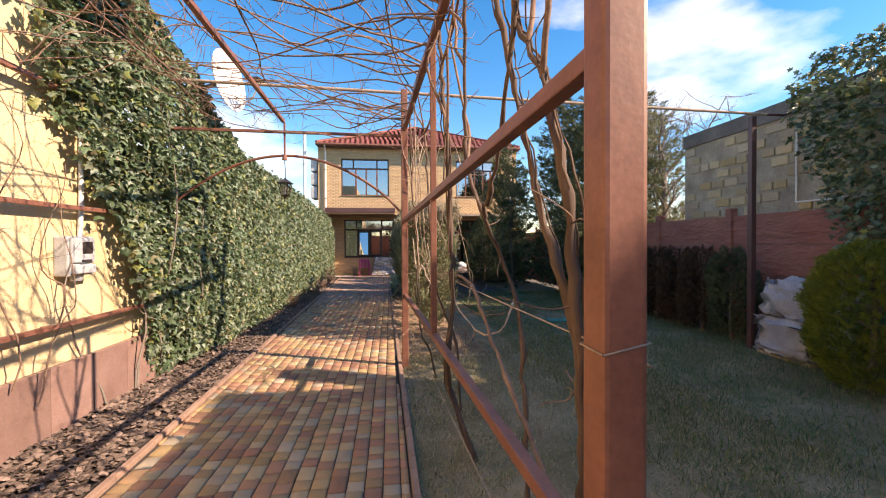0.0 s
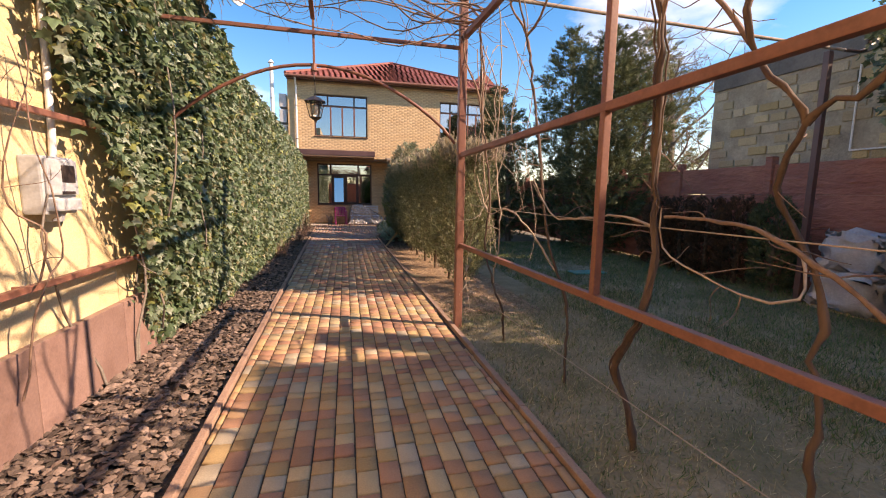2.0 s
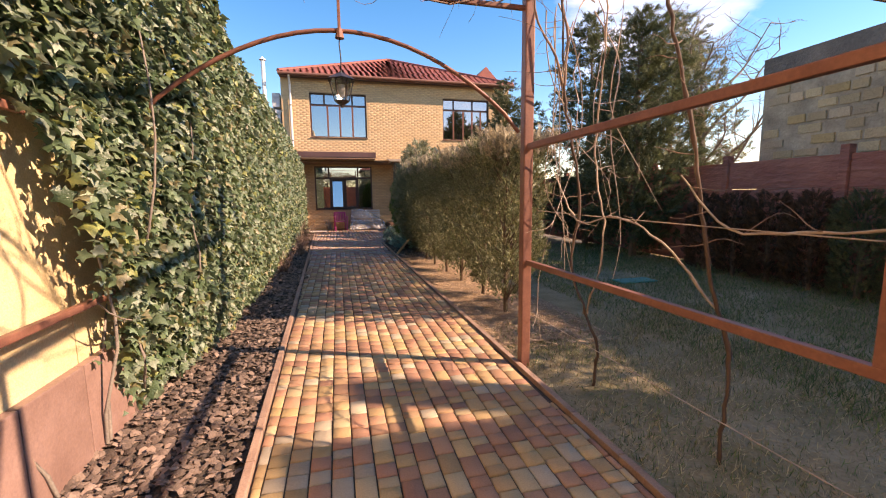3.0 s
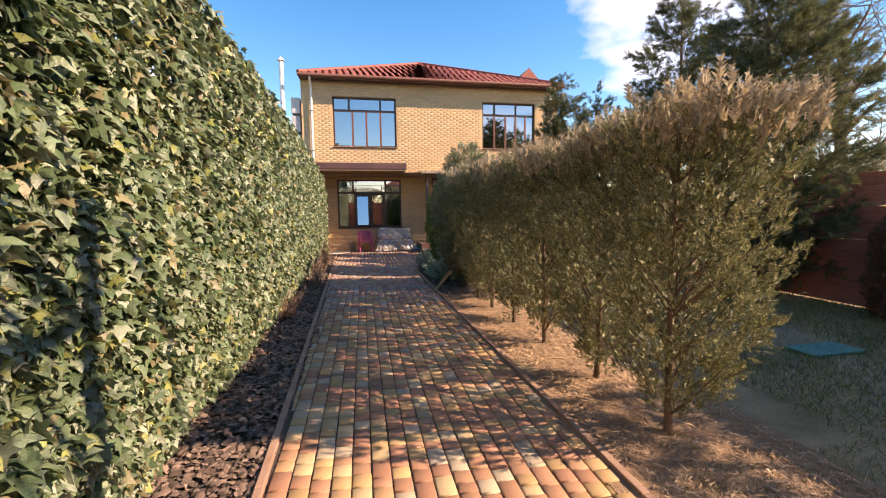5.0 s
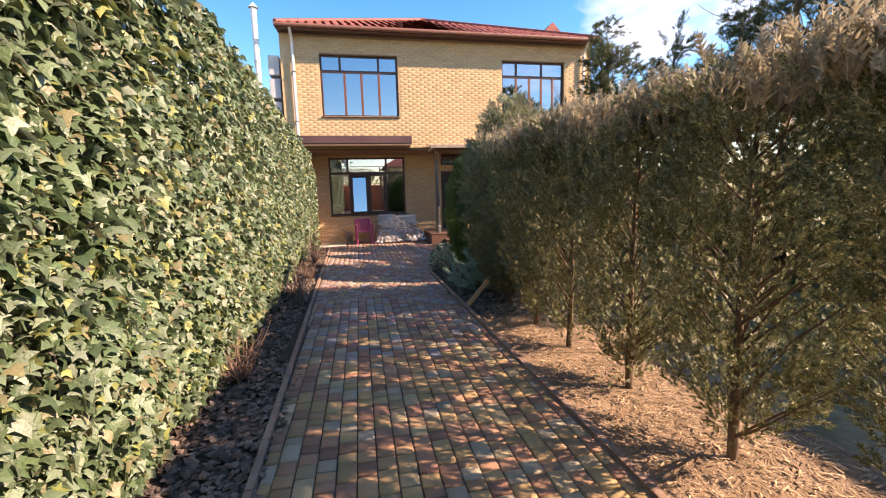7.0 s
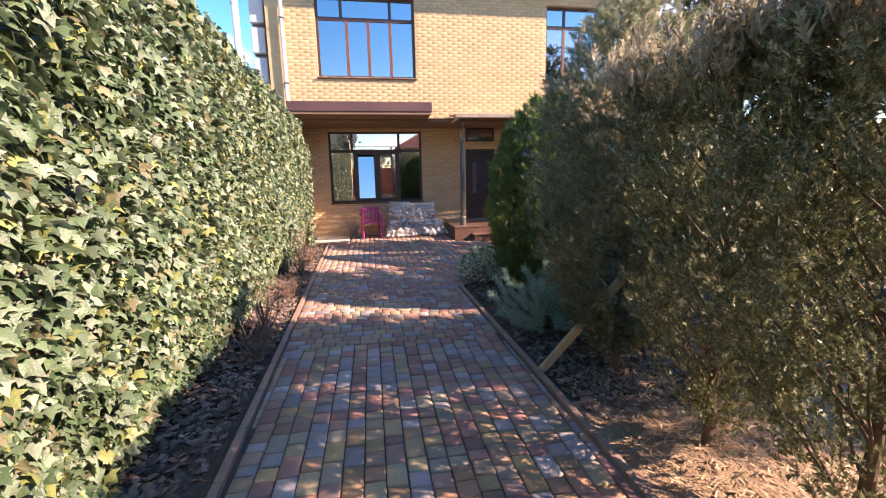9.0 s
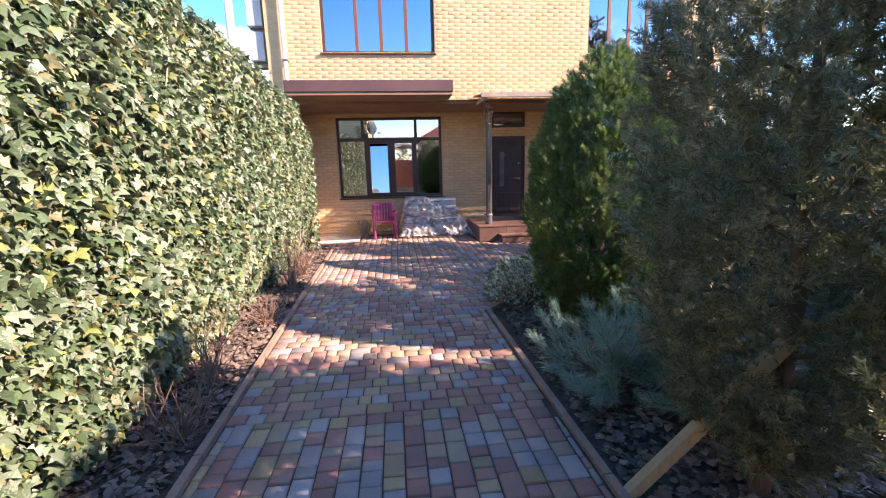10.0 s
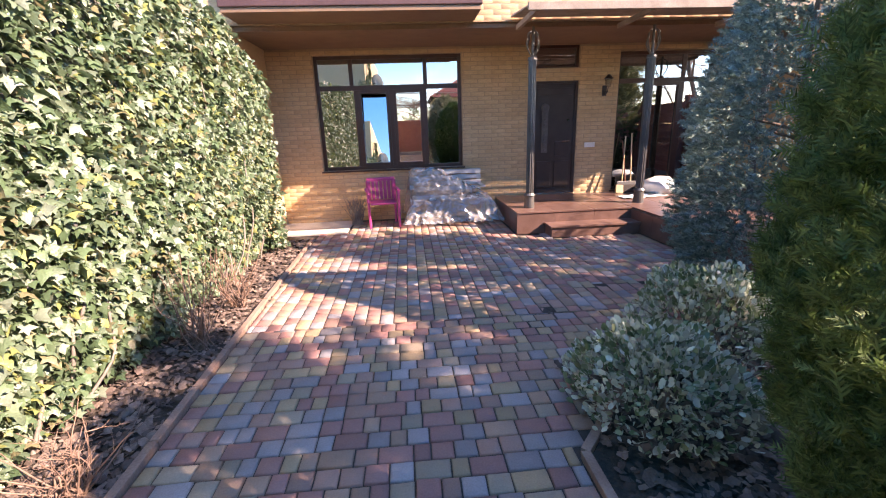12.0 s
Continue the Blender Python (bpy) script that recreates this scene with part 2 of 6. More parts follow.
# weathered cement of the coping; behind the ivy its dark tone stands for shade
M["oldcement_gapshade"] = surf("dark_weathered_cement_gapshade", (0.085, 0.08, 0.075), (0.20, 0.185, 0.165), 1.4, 0.95, 0.8, 30, dist=0.02)
M["plank"] = surf("pale_timber", (0.42, 0.30, 0.16), (0.56, 0.42, 0.25), 4, 0.75, 0.3, 60, stretch=(1, 1, 0.3))
M["teal"] = surf("teal_mat", (0.02, 0.20, 0.17), (0.03, 0.27, 0.23), 4, 0.6, 0.1, 50)
M["film"] = surf("plastic_film", (0.50, 0.48, 0.50), (0.70, 0.68, 0.69), 6, 0.28, 0.2, 40, spec=0.8, through_light=0.35, dist=0.01)
M["slat"] = surf("weathered_slat", (0.24, 0.18, 0.14), (0.36, 0.29, 0.23), 5, 0.8, 0.2, 60)
M["slab"] = surf("pale_concrete", (0.42, 0.38, 0.33), (0.55, 0.50, 0.44), 4, 0.9, 0.3, 60)
M["litter"] = surf("needle_litter", (0.30, 0.19, 0.11), (0.48, 0.34, 0.22), 6, 0.9, 0, 60, vary="island", amount=0.4)
# dark wall colour that stands for an unlit room behind glass
M["dim_room"] = surf("dim_interior", (0.16, 0.13, 0.11), (0.22, 0.18, 0.15), 3, 0.9, 0, 50)


def glass(name, color, rough=0.0, mirror=0.35):
    """Coated window glass: part mirror, part clear."""
    m = bpy.data.materials.new(name)
    m.use_nodes = True
    n, l = m.node_tree.nodes, m.node_tree.links
    n.remove(n["Principled BSDF"])
    g = n.new("ShaderNodeBsdfGlossy")
    g.inputs["Roughness"].default_value = rough
    g.inputs["Color"].default_value = (0.95, 0.97, 1.0, 1)
    t = n.new("ShaderNodeBsdfTransparent")
    t.inputs["Color"].default_value = (*color, 1)
    x = n.new("ShaderNodeMixShader")
    x.inputs[0].default_value = mirror
    l.new(t.outputs["BSDF"], x.inputs[1])
    l.new(g.outputs["BSDF"], x.inputs[2])
    l.new(x.outputs["Shader"], n["Material Output"].inputs["Surface"])
    return m


M["glass"] = glass("window_glass", (0.24, 0.26, 0.28), 0.0, 0.42)
M["clearfilm"] = glass("clear_plastic_film", (0.90, 0.89, 0.88), 0.22, 0.10)
_n, _l = M["clearfilm"].node_tree.nodes, M["clearfilm"].node_tree.links
_d = _n.new("ShaderNodeBsdfDiffuse")
_d.inputs["Color"].default_value = (0.60, 0.57, 0.56, 1)
_x = _n.new("ShaderNodeMixShader")
_x.inputs[0].default_value = 0.24
_l.new(_n["Mix Shader"].outputs["Shader"], _x.inputs[1])
_l.new(_d.outputs["BSDF"], _x.inputs[2])
_l.new(_x.outputs["Shader"], _n["Material Output"].inputs["Surface"])
M["lampglass"] = glass("lantern_glass", (0.8, 0.8, 0.78), 0.15, 0.2)


# ---------- mesh helpers ----------
def link(name, me, material, parent=None, label=""):
    ob = new(name, me)
    if material:
        me.materials.append(M[material])
    if parent:
        ob.parent = parent
    if label:
        ob["label"] = label
    return ob


def part(name, bm, material, parent=None, label="", smooth=False):
    me = bpy.data.meshes.new(name)
    bm.to_mesh(me)
    bm.free()
    if smooth:
        me.polygons.foreach_set("use_smooth", [True] * len(me.polygons))
    return link(name, me, material, parent, label)


def np_mesh(name, v, f, smooth=False):
    """A mesh from arrays: corners and faces of one size."""
    me = bpy.data.meshes.new(name)
    v, f = np.asarray(v, np.float32), np.asarray(f, np.int32)
    k = f.shape[1]
    me.vertices.add(len(v))
    me.vertices.foreach_set("co", v.ravel())
    me.loops.add(f.size)
    me.loops.foreach_set("vertex_index", f.ravel())
    me.polygons.add(len(f))
    me.polygons.foreach_set("loop_start", np.arange(0, f.size, k, dtype=np.int32))
    me.polygons.foreach_set("loop_total", np.full(len(f), k, np.int32))
    if smooth:
        me.polygons.foreach_set("use_smooth", np.ones(len(f), bool))
    me.update(calc_edges=True)
    me.validate()
    return me


def empty(name, x, y, z=0, rz=0):
    ob = new(name)
    ob.empty_display_size = 0.1
    ob.matrix_basis = pose(x, y, z, 0, 0, rz)
    return ob


def box(bm, x0, x1, y0, y1, z0, z1, bevel=0.0):
    r = bmesh.ops.create_cube(bm, size=1, matrix=Matrix.Translation(((x0 + x1) / 2, (y0 + y1) / 2, (z0 + z1) / 2)) @ Matrix.Diagonal((x1 - x0, y1 - y0, z1 - z0, 1)))
    if bevel:
        es = list({e for v in r["verts"] for e in v.link_edges})
        bmesh.ops.bevel(bm, geom=es, offset=bevel, segments=2, affect="EDGES", profile=0.6)
    return bm


def block(name, dims, material, parent=None, label="", bevel=0.004):
    return part(name, box(bmesh.new(), *dims, bevel), material, parent, label)


def cyl(bm, p, q, r0, r1=None, seg=12):
    p, q = Vector(p), Vector(q)
    d = q - p
    m = Matrix.Translation((p + q) / 2) @ d.to_track_quat("Z", "Y").to_matrix().to_4x4()
    bmesh.ops.create_cone(bm, cap_ends=True, segments=seg, radius1=r0, radius2=r0 if r1 is None else r1, depth=d.length, matrix=m)
    return bm


def beam(bm, p, q, w, bevel=0.004):
    """A square tube between two points."""
    p, q = Vector(p), Vector(q)
    d = q - p
    m = Matrix.Translation((p + q) / 2) @ d.to_track_quat("Z", "Y").to_matrix().to_4x4() @ Matrix.Diagonal((w, w, d.length, 1))
    r = bmesh.ops.create_cube(bm, size=1, matrix=m)
    bmesh.ops.bevel(bm, geom=list({e for v in r["verts"] for e in v.link_edges}), offset=bevel, segments=2, affect="EDGES", profile=0.6)
    return bm


def tube_arrays(pts, radii, seg=6):
    """Corners and quads of a tube along points."""
    pts, radii = np.asarray(pts, float), np.asarray(radii, float)
    n = len(pts)
    tan = np.gradient(pts, axis=0)
    tan /= np.linalg.norm(tan, axis=1)[:, None] + 1e-9
    ref = np.where(np.abs(tan[:, 2:3]) > 0.9, np.array([[1.0, 0, 0]]), np.array([[0, 0, 1.0]]))
    a = np.cross(tan, ref)
    a /= np.linalg.norm(a, axis=1)[:, None] + 1e-9
    b = np.cross(tan, a)
    th = np.linspace(0, 2 * np.pi, seg, endpoint=False)
    v = pts[:, None] + radii[:, None, None] * (np.cos(th)[None, :, None] * a[:, None] + np.sin(th)[None, :, None] * b[:, None])
    i = np.arange(n - 1)[:, None] * seg
    j = np.arange(seg)[None]
    k = (j + 1) % seg
    f = np.stack([i + j, i + k, i + seg + k, i + seg + j], -1).reshape(-1, 4)
    return v.reshape(-1, 3), f


def tubes(name, paths, seg=6):
    vs, fs, o = [], [], 0
    for pts, radii in paths:
        v, f = tube_arrays(pts, radii, seg)
        vs.append(v)
        fs.append(f + o)
        o += len(v)
    return np_mesh(name, np.concatenate(vs), np.concatenate(fs), True)


def wander(p, q, n, amp, g, sag=0.0):
    """A smoothly wavering line from p to q."""
    p, q = np.asarray(p, float), np.asarray(q, float)
    t = np.linspace(0, 1, n)
    w = np.cumsum(g.normal(0, 1, (n + 8, 3)), 0)
    for _ in range(3):
        w[1:-1] = (w[:-2] + 2 * w[1:-1] + w[2:]) / 4
    w = w[4:4 + n]
    w = w - w[0] - (w[-1] - w[0]) * t[:, None]
    w *= 1.4 * amp / max(np.sqrt(n), 1)
    out = p + (q - p) * t[:, None] + w
    out[:, 2] -= sag * 4 * t * (1 - t)
    return out


def turns(yaw, pitch, roll, size):
    """Rotation matrices, scaled, from arrays of angles."""
    cy, sy, cp, sp, cr, sr = np.cos(yaw), np.sin(yaw), np.cos(pitch), np.sin(pitch), np.cos(roll), np.sin(roll)
    o, z = np.ones_like(yaw), np.zeros_like(yaw)
    rz = np.stack([cy, -sy, z, sy, cy, z, z, z, o], -1).reshape(-1, 3, 3)
    rx = np.stack([o, z, z, z, cp, -sp, z, sp, cp], -1).reshape(-1, 3, 3)
    ry = np.stack([cr, z, sr, z, o, z, -sr, z, cr], -1).reshape(-1, 3, 3)
    return rz @ rx @ ry * np.asarray(size)[:, None, None]


def aim(d, spin, size):
    """Rotation matrices that carry +y along directions d."""
    d = d / (np.linalg.norm(d, axis=1)[:, None] + 1e-9)
    ref = np.where(np.abs(d[:, 2:3]) > 0.95, np.array([[1.0, 0, 0]]), np.array([[0, 0, 1.0]]))
    x = np.cross(d, ref)
    x /= np.linalg.norm(x, axis=1)[:, None]
    z = np.cross(x, d)
    c, s = np.cos(spin)[:, None], np.sin(spin)[:, None]
    return np.stack([x * c + z * s, d, z * c - x * s], -1) * np.asarray(size)[:, None, None]


def scatter(name, tv, tf, mats, places, smooth=False):
    tv, tf = np.asarray(tv, float), np.asarray(tf, int)
    v = np.einsum("nij,kj->nki", mats, tv) + places[:, None]
    f = tf[None] + (np.arange(len(places)) * len(tv))[:, None, None]
    return np_mesh(name, v.reshape(-1, 3), f.reshape(-1, tf.shape[1]), smooth)


# leaf and sprig shapes
IVY_V = [(0, 0.06, 0), (0.30, -0.14, -0.06), (0.33, 0.14, 0.03), (0.62, 0.36, -0.14), (0.29, 0.52, 0.03), (0, 1.06, -0.16), (-0.29, 0.52, 0.03), (-0.62, 0.36, -0.14), (-0.33, 0.14, 0.03), (-0.30, -0.14, -0.06), (0, 0.34, 0.10)]
IVY_F = [(10, k, k + 1) for k in range(9)] + [(10, 9, 0)]


def sprig(n, spread=0.32, width=0.055):
    """A feathery twig along +y with n pairs of scale leaves."""
    v, f = [], []

    def blade(p, q, w):
        d = Vector(q) - Vector(p)
        s = Vector((-d.y, d.x, 0)).normalized() * w
        k = len(v)
        v.extend([tuple(Vector(p) - s), tuple(Vector(p) + s), q])
        f.append((k, k + 1, k + 2))

    blade((0, 0, 0), (0, 1, 0.06), width * 0.8)
    for i in range(n):
        y = 0.12 + 0.72 * i / n
        r = spread * (1 - 0.55 * i / n)
        for s in (-1, 1):
            blade((0, y, 0), (s * r, y + r * 0.95, 0.05 * s + 0.08 * ((i % 3) - 1)), width)
    return v, f


SPRIG_V, SPRIG_F = sprig(5, 0.34, 0.042)
FINE_V, FINE_F = sprig(4, 0.26, 0.07)
OVAL_V = [(0, 0, 0), (0.3, 0.35, 0.05), (0.26, 0.75, 0.03), (0, 1, -0.04), (-0.26, 0.75, 0.03), (-0.3, 0.35, 0.05)]
OVAL_F = [(0, 1, 2), (0, 2, 3), (0, 3, 4), (0, 4, 5)]
BLADE_V = [(-0.05, 0, 0), (0.05, 0, 0), (0.02, 0.6, 0.1), (0, 1, 0.3)]
BLADE_F = [(0, 1, 2), (0, 2, 3)]


def bumpy(p, s, seed):
    """Slow noise in -1..1 at points."""
    return np.array([noise.noise(Vector((a * s + seed, b * s, c * s))) for a, b, c in p])


# ---------- ground ----------
def path_left(y):
    return -1.66 - 0.0265 * (y - 4.5)


def path_right(y):
    return 0.37 - 0.0135 * (y - 4.9)


def flat(name, x0, x1, y0, y1, z, material, label="", category="", kind="structure", cut=40, wave=0.0, seed=0.0):
    nx, ny = max(2, int((x1 - x0) / (x1 - x0) * cut)), cut
    xs, ys = np.linspace(x0, x1, nx), np.linspace(y0, y1, ny)
    gx, gy = np.meshgrid(xs, ys)
    p = np.stack([gx.ravel(), gy.ravel(), np.full(gx.size, z)], -1)
    if wave:
        p[:, 2] += wave * bumpy(p, 1.7, seed)
    i = (np.arange(ny - 1)[:, None] * nx + np.arange(nx - 1)[None]).ravel()
    f = np.stack([i, i + 1, i + nx + 1, i + nx], -1)
    ob = link(name, np_mesh(name, p, f, True), material)
    return tagged(ob, label, category or name, kind=kind)


flat("ground", -600, 600, -600, 600, -0.10, "ground", "bare brown earth reaching the horizon", cut=8)
flat("lawn", 0.30, 6.75, -6, 13.2, -0.02, "lawn", "shaded thin winter lawn beside the paved path", wave=0.02, seed=3, cut=70)
flat("soil_bed_left", -2.9, -1.6, -5, 20.9, -0.03, "soil", "dark soil strip under bark mulch beside ivy", "soil bed", wave=0.02, seed=5, cut=90)
flat("soil_bed_hedge", 0.25, 1.75, 5.4, 11.9, -0.005, "drysoil", "dry sandy soil with needle litter under juniper hedge", "soil bed", wave=0.015, seed=9, cut=60)
flat("soil_bed_shrubs", 0.20, 4.2, 11.9, 17.4, -0.012, "soil", "dark soil with bark mulch round shrubs", "soil bed", wave=0.015, seed=11, cut=60)

# paving: bed, kerbs, blocks
bed = bmesh.new()
for y0, y1 in ((-6.0, 15.16),):
    vs = [bed.verts.new(c) for c in ((path_left(y0), y0, -0.015), (path_right(y0), y0, -0.015), (path_right(y1), y1, -0.015), (path_left(y1), y1, -0.015))]
    bed.faces.new(vs)
vs = [bed.verts.new(c) for c in ((path_left(15.16), 15.16, -0.015), (0.9, 15.95, -0.015), (3.6, 16.6, -0.015), (3.6, 21.3, -0.015), (-2.85, 21.3, -0.015), (-2.85, 20.3, -0.015), (path_left(20.3), 20.3, -0.015))]
vs.insert(1, bed.verts.new((path_right(15.16), 15.16, -0.015)))
bed.faces.new(vs)
pavement = part("pavement", bed, "joint")
tagged(pavement, "path of mixed red, ochre and grey paving blocks", "pavement", kind="structure")


def paver_mesh(w, d):
    """A block with a worn top edge; its top at z 0."""
    b, h = 0.007, 0.03
    v = [(0, 0, -h), (w, 0, -h), (w, d, -h), (0, d, -h), (0, 0, -b), (w, 0, -b), (w, d, -b), (0, d, -b), (b, b, 0), (w - b, b, 0), (w - b, d - b, 0), (b, d - b, 0)]
    f = [(8, 9, 10, 11)]
    for a in (0, 4):
        for k in range(4):
            f.append((a + k, a + (k + 1) % 4, a + 4 + (k + 1) % 4, a + 4 + k))
    return np.array(v, float), np.array(f, int)


def pave_edge_right(y):
    if y < 15.16:
        return path_right(y) - 0.005
    if y < 15.9:
        return 0.25 + (y - 15.16) * 0.9
    return min(3.3, 0.92 + (y - 15.9) * 3.0)


def lay_pavers(parent):
    """Mixed block lengths in strips: along the path, across it for a stretch, then along it again."""
    g = np.random.default_rng(21)
    shared = {}
    left = [300]
    vs, fs, o = ([], []), ([], []), [0, 0]
    sizes = (0.09, 0.12, 0.12, 0.12, 0.18)

    def put(x, y, w, d):
        w, d = round(w, 3), round(d, 3)
        z = g.normal(0, 0.0025)
        if left[0] and 14.0 < y < 16.6 and -1.7 < x < 0.2:
            if (w, d) not in shared:
                a, b = paver_mesh(w - 0.008, d - 0.008)
                me = np_mesh("paving_block", a, b)
                me.materials.append(M["paver"])
                shared[(w, d)] = me
            ob = new("paving_block", shared[(w, d)])
            ob.parent = parent
            ob.location = (x + 0.004, y + 0.004, z)
            ob.rotation_euler = (g.normal(0, 0.008), g.normal(0, 0.008), g.normal(0, 0.006))
            left[0] -= 1
            return
        a, b = paver_mesh(w - 0.008, d - 0.008)
        a = a + (x + 0.003 + g.normal(0, 0.001), y + 0.003 + g.normal(0, 0.001), z)
        a[:, 2] += (a[:, 0] - x) * g.normal(0, 0.02)
        # beyond y of about 11 the greyer, sky-tinted palette takes over
        k = int(y + 0.25 * x + g.normal(0, 0.5) > 11.0)
        vs[k].append(a)
        fs[k].append(b + o[k])
        o[k] += len(a)

    for y0, y1 in ((-2.0, 13.3), (16.8, 21.2)):
        x = -2.3
        while x < 3.3:
            y = y0
            while y < y1 - 0.03:
                d = min(sizes[g.integers(5)], y1 - y)
                if y1 - y - d < 0.05:
                    d = y1 - y
                a, b = x, x + 0.12
                lo, hi = path_left(y) + 0.004, pave_edge_right(y)
                if y > 20.25:
                    lo = -1.6
                if y > 19.5:
                    hi = 1.06
                elif y > 17.1:
                    hi = min(hi, 2.87)
                a, b = max(a, lo), min(b, hi)
                if b - a > 0.035 and not (19.25 < y < 19.7 and a > 1.45):
                    put(a, y, b - a, d)
                y += d
            x += 0.12
    y = 13.3
    while y < 16.79:
        d = min(0.12, 16.8 - y)
        x, end = path_left(y) + 0.004, path_right(y) - 0.005 if y < 15 else pave_edge_right(y) - 0.005
        while x < end - 0.03:
            w = min(sizes[g.integers(5)], end - x)
            if end - x - w < 0.05:
                w = end - x
            put(x, y, w, d)
            x += w
        y += d
    for k, material in enumerate(("paver_ochre_warmlit", "paver_i")):
        ob = link("paving_blocks_rest", np_mesh("paving_blocks_rest", np.concatenate(vs[k]), np.concatenate(fs[k])), material, parent)
        ob["kind"] = "stuff"


def lay_kerb(pts, name, label):
    """Kerb stones end to end along a line."""
    kerb = empty(name, 0, 0)
    tagged(kerb, label, "kerb", kind="structure")
    for (xa, ya), (xb, yb) in zip(pts, pts[1:]):
        n = max(1, round(math.hypot(xb - xa, yb - ya) / 0.5))
        for k in range(n):
            p = Vector((xa + (xb - xa) * k / n, ya + (yb - ya) * k / n, -0.03))
            q = Vector((xa + (xb - xa) * (k + 1) / n, ya + (yb - ya) * (k + 1) / n, -0.03))
            d = (q - p).length
            bm = box(bmesh.new(), -0.025, 0.025, 0.003, d - 0.003, -0.05, 0.055, 0.006)
            ob = part("kerb_stone", bm, "kerb", kerb)
            ob.matrix_basis = Matrix.Translation(p) @ pose(0, 0, 0, 0, 0, math.degrees(math.atan2(-(q - p).x, (q - p).y)))


lay_kerb([(path_left(y) - 0.03, y) for y in (-4, 4, 12, 20.0)], "kerb_left", "pinkish concrete edging along the path beside ivy bed")
lay_kerb([(path_right(y) + 0.03, y) for y in (-4, 4, 12, 15.16)] + [(0.95, 15.92), (3.2, 16.5)], "kerb_right", "pinkish concrete edging along the path beside lawn and shrubs")


# bark mulch
CHIP_V = [(-0.5, -0.3, 0), (0.4, -0.35, 0.05), (0.55, 0.1, 0), (0.1, 0.4, 0.08), (-0.45, 0.3, 0.02), (-0.05, 0, 0.22)]
CHIP_F = [(5, 0, 1), (5, 1, 2), (5, 2, 3), (5, 3, 4), (5, 4, 0)]


def mulch(name, x0, x1, y0, y1, per_m2, z, label, g):
    n = int((x1 - x0) * (y1 - y0) * per_m2)
    p = np.stack([g.uniform(x0, x1, n), g.uniform(y0, y1, n), np.full(n, z) + g.uniform(0, 0.025, n)], -1)
    m = turns(g.uniform(0, 6.28, n), g.normal(0, 0.35, n), g.normal(0, 0.35, n), g.uniform(0.025, 0.07, n))
    tagged(link(name, scatter(name, CHIP_V, CHIP_F, m, p), "mulch"), label, "mulch", kind="stuff")


mulch("bark_mulch", -2.75, -1.74, -1.5, 11, 1000, -0.025, "grey-brown bark chips on the bed beside ivy", rng)
mulch("bark_mulch", -2.65, -2.0, 11, 20, 800, -0.025, "grey-brown bark chips on the bed beside ivy", rng)
mulch("bark_mulch", 0.38, 2.6, 11.7, 16.0, 850, -0.01, "dark bark chips round the shrubs", rng)


def grass_patch(name, x0, x1, y0, y1, n, size, label, g, material="grass"):
    p = np.stack([g.uniform(x0, x1, n), g.uniform(y0, y1, n), np.full(n, -0.02)], -1)
    keep = bumpy(p, 0.9, 4.0) + g.normal(0, 0.25, n) > -0.35
    p = p[keep]
    n = len(p)
    m = turns(g.uniform(0, 6.28, n), g.uniform(0.15, 1.25, n), g.normal(0, 0.3, n), g.uniform(0.5, 1.1, n) * size)
    tagged(link(name, scatter(name, BLADE_V, BLADE_F, m, p), material), label, "grass", kind="stuff")


grass_patch("grass", 0.45, 3.6, -0.2, 6.2, 42000, 0.055, "short patchy winter grass on the lawn", rng)
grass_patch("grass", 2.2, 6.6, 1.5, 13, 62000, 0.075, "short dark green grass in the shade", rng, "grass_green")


# ---------- house ----------
def wall_with_openings(name, x0, x1, z0, z1, y0, y1, openings, material, label):
    """A wall along x, of thickness y0..y1, cut by openings (x0, x1, z0, z1)."""
    bm = bmesh.new()
    xs = sorted({x0, x1, *[v for o in openings for v in o[:2]]})
    zs = sorted({z0, z1, *[v for o in openings for v in o[2:]]})
    for a, b in zip(xs, xs[1:]):
        run = None
        for c, d in zip(zs, zs[1:]):
            hole = any(o[0] - 1e-6 < a and b < o[1] + 1e-6 and o[2] - 1e-6 < c and d < o[3] + 1e-6 for o in openings)
            if hole:
                if run:
                    box(bm, a, b, y0, y1, *run)
                run = None
            else:
                run = (run[0], d) if run else (c, d)
        if run:
            box(bm, a, b, y0, y1, *run)
    bmesh.ops.remove_doubles(bm, verts=bm.verts, dist=1e-5)
    return tagged(part(name, bm, material), label, "wall", kind="structure")


HX0, HX1, FY, GY = -2.85, 6.40, 19.96, 21.31
UP = [(-2.07, 0.23, 3.98, 5.77), (3.57, 5.74, 3.98, 5.77)]
GR = [(-2.08, 0.48, 0.94, 2.885), (1.76, 2.62, 0.344, 2.39), (1.76, 2.62, 2.60, 2.98), (3.37, 5.24, 0.36, 2.86)]
wall_up = wall_with_openings("wall_upper_front", HX0, HX1, 3.05, 6.305, FY, FY + 0.3, UP, "mortar", "yellow brick upper wall above the terrace")
wall_gr = wall_with_openings("wall_ground_front", HX0, HX1, 0, 3.05, GY, GY + 0.3, GR, "mortar", "yellow brick ground-floor wall under the overhang")


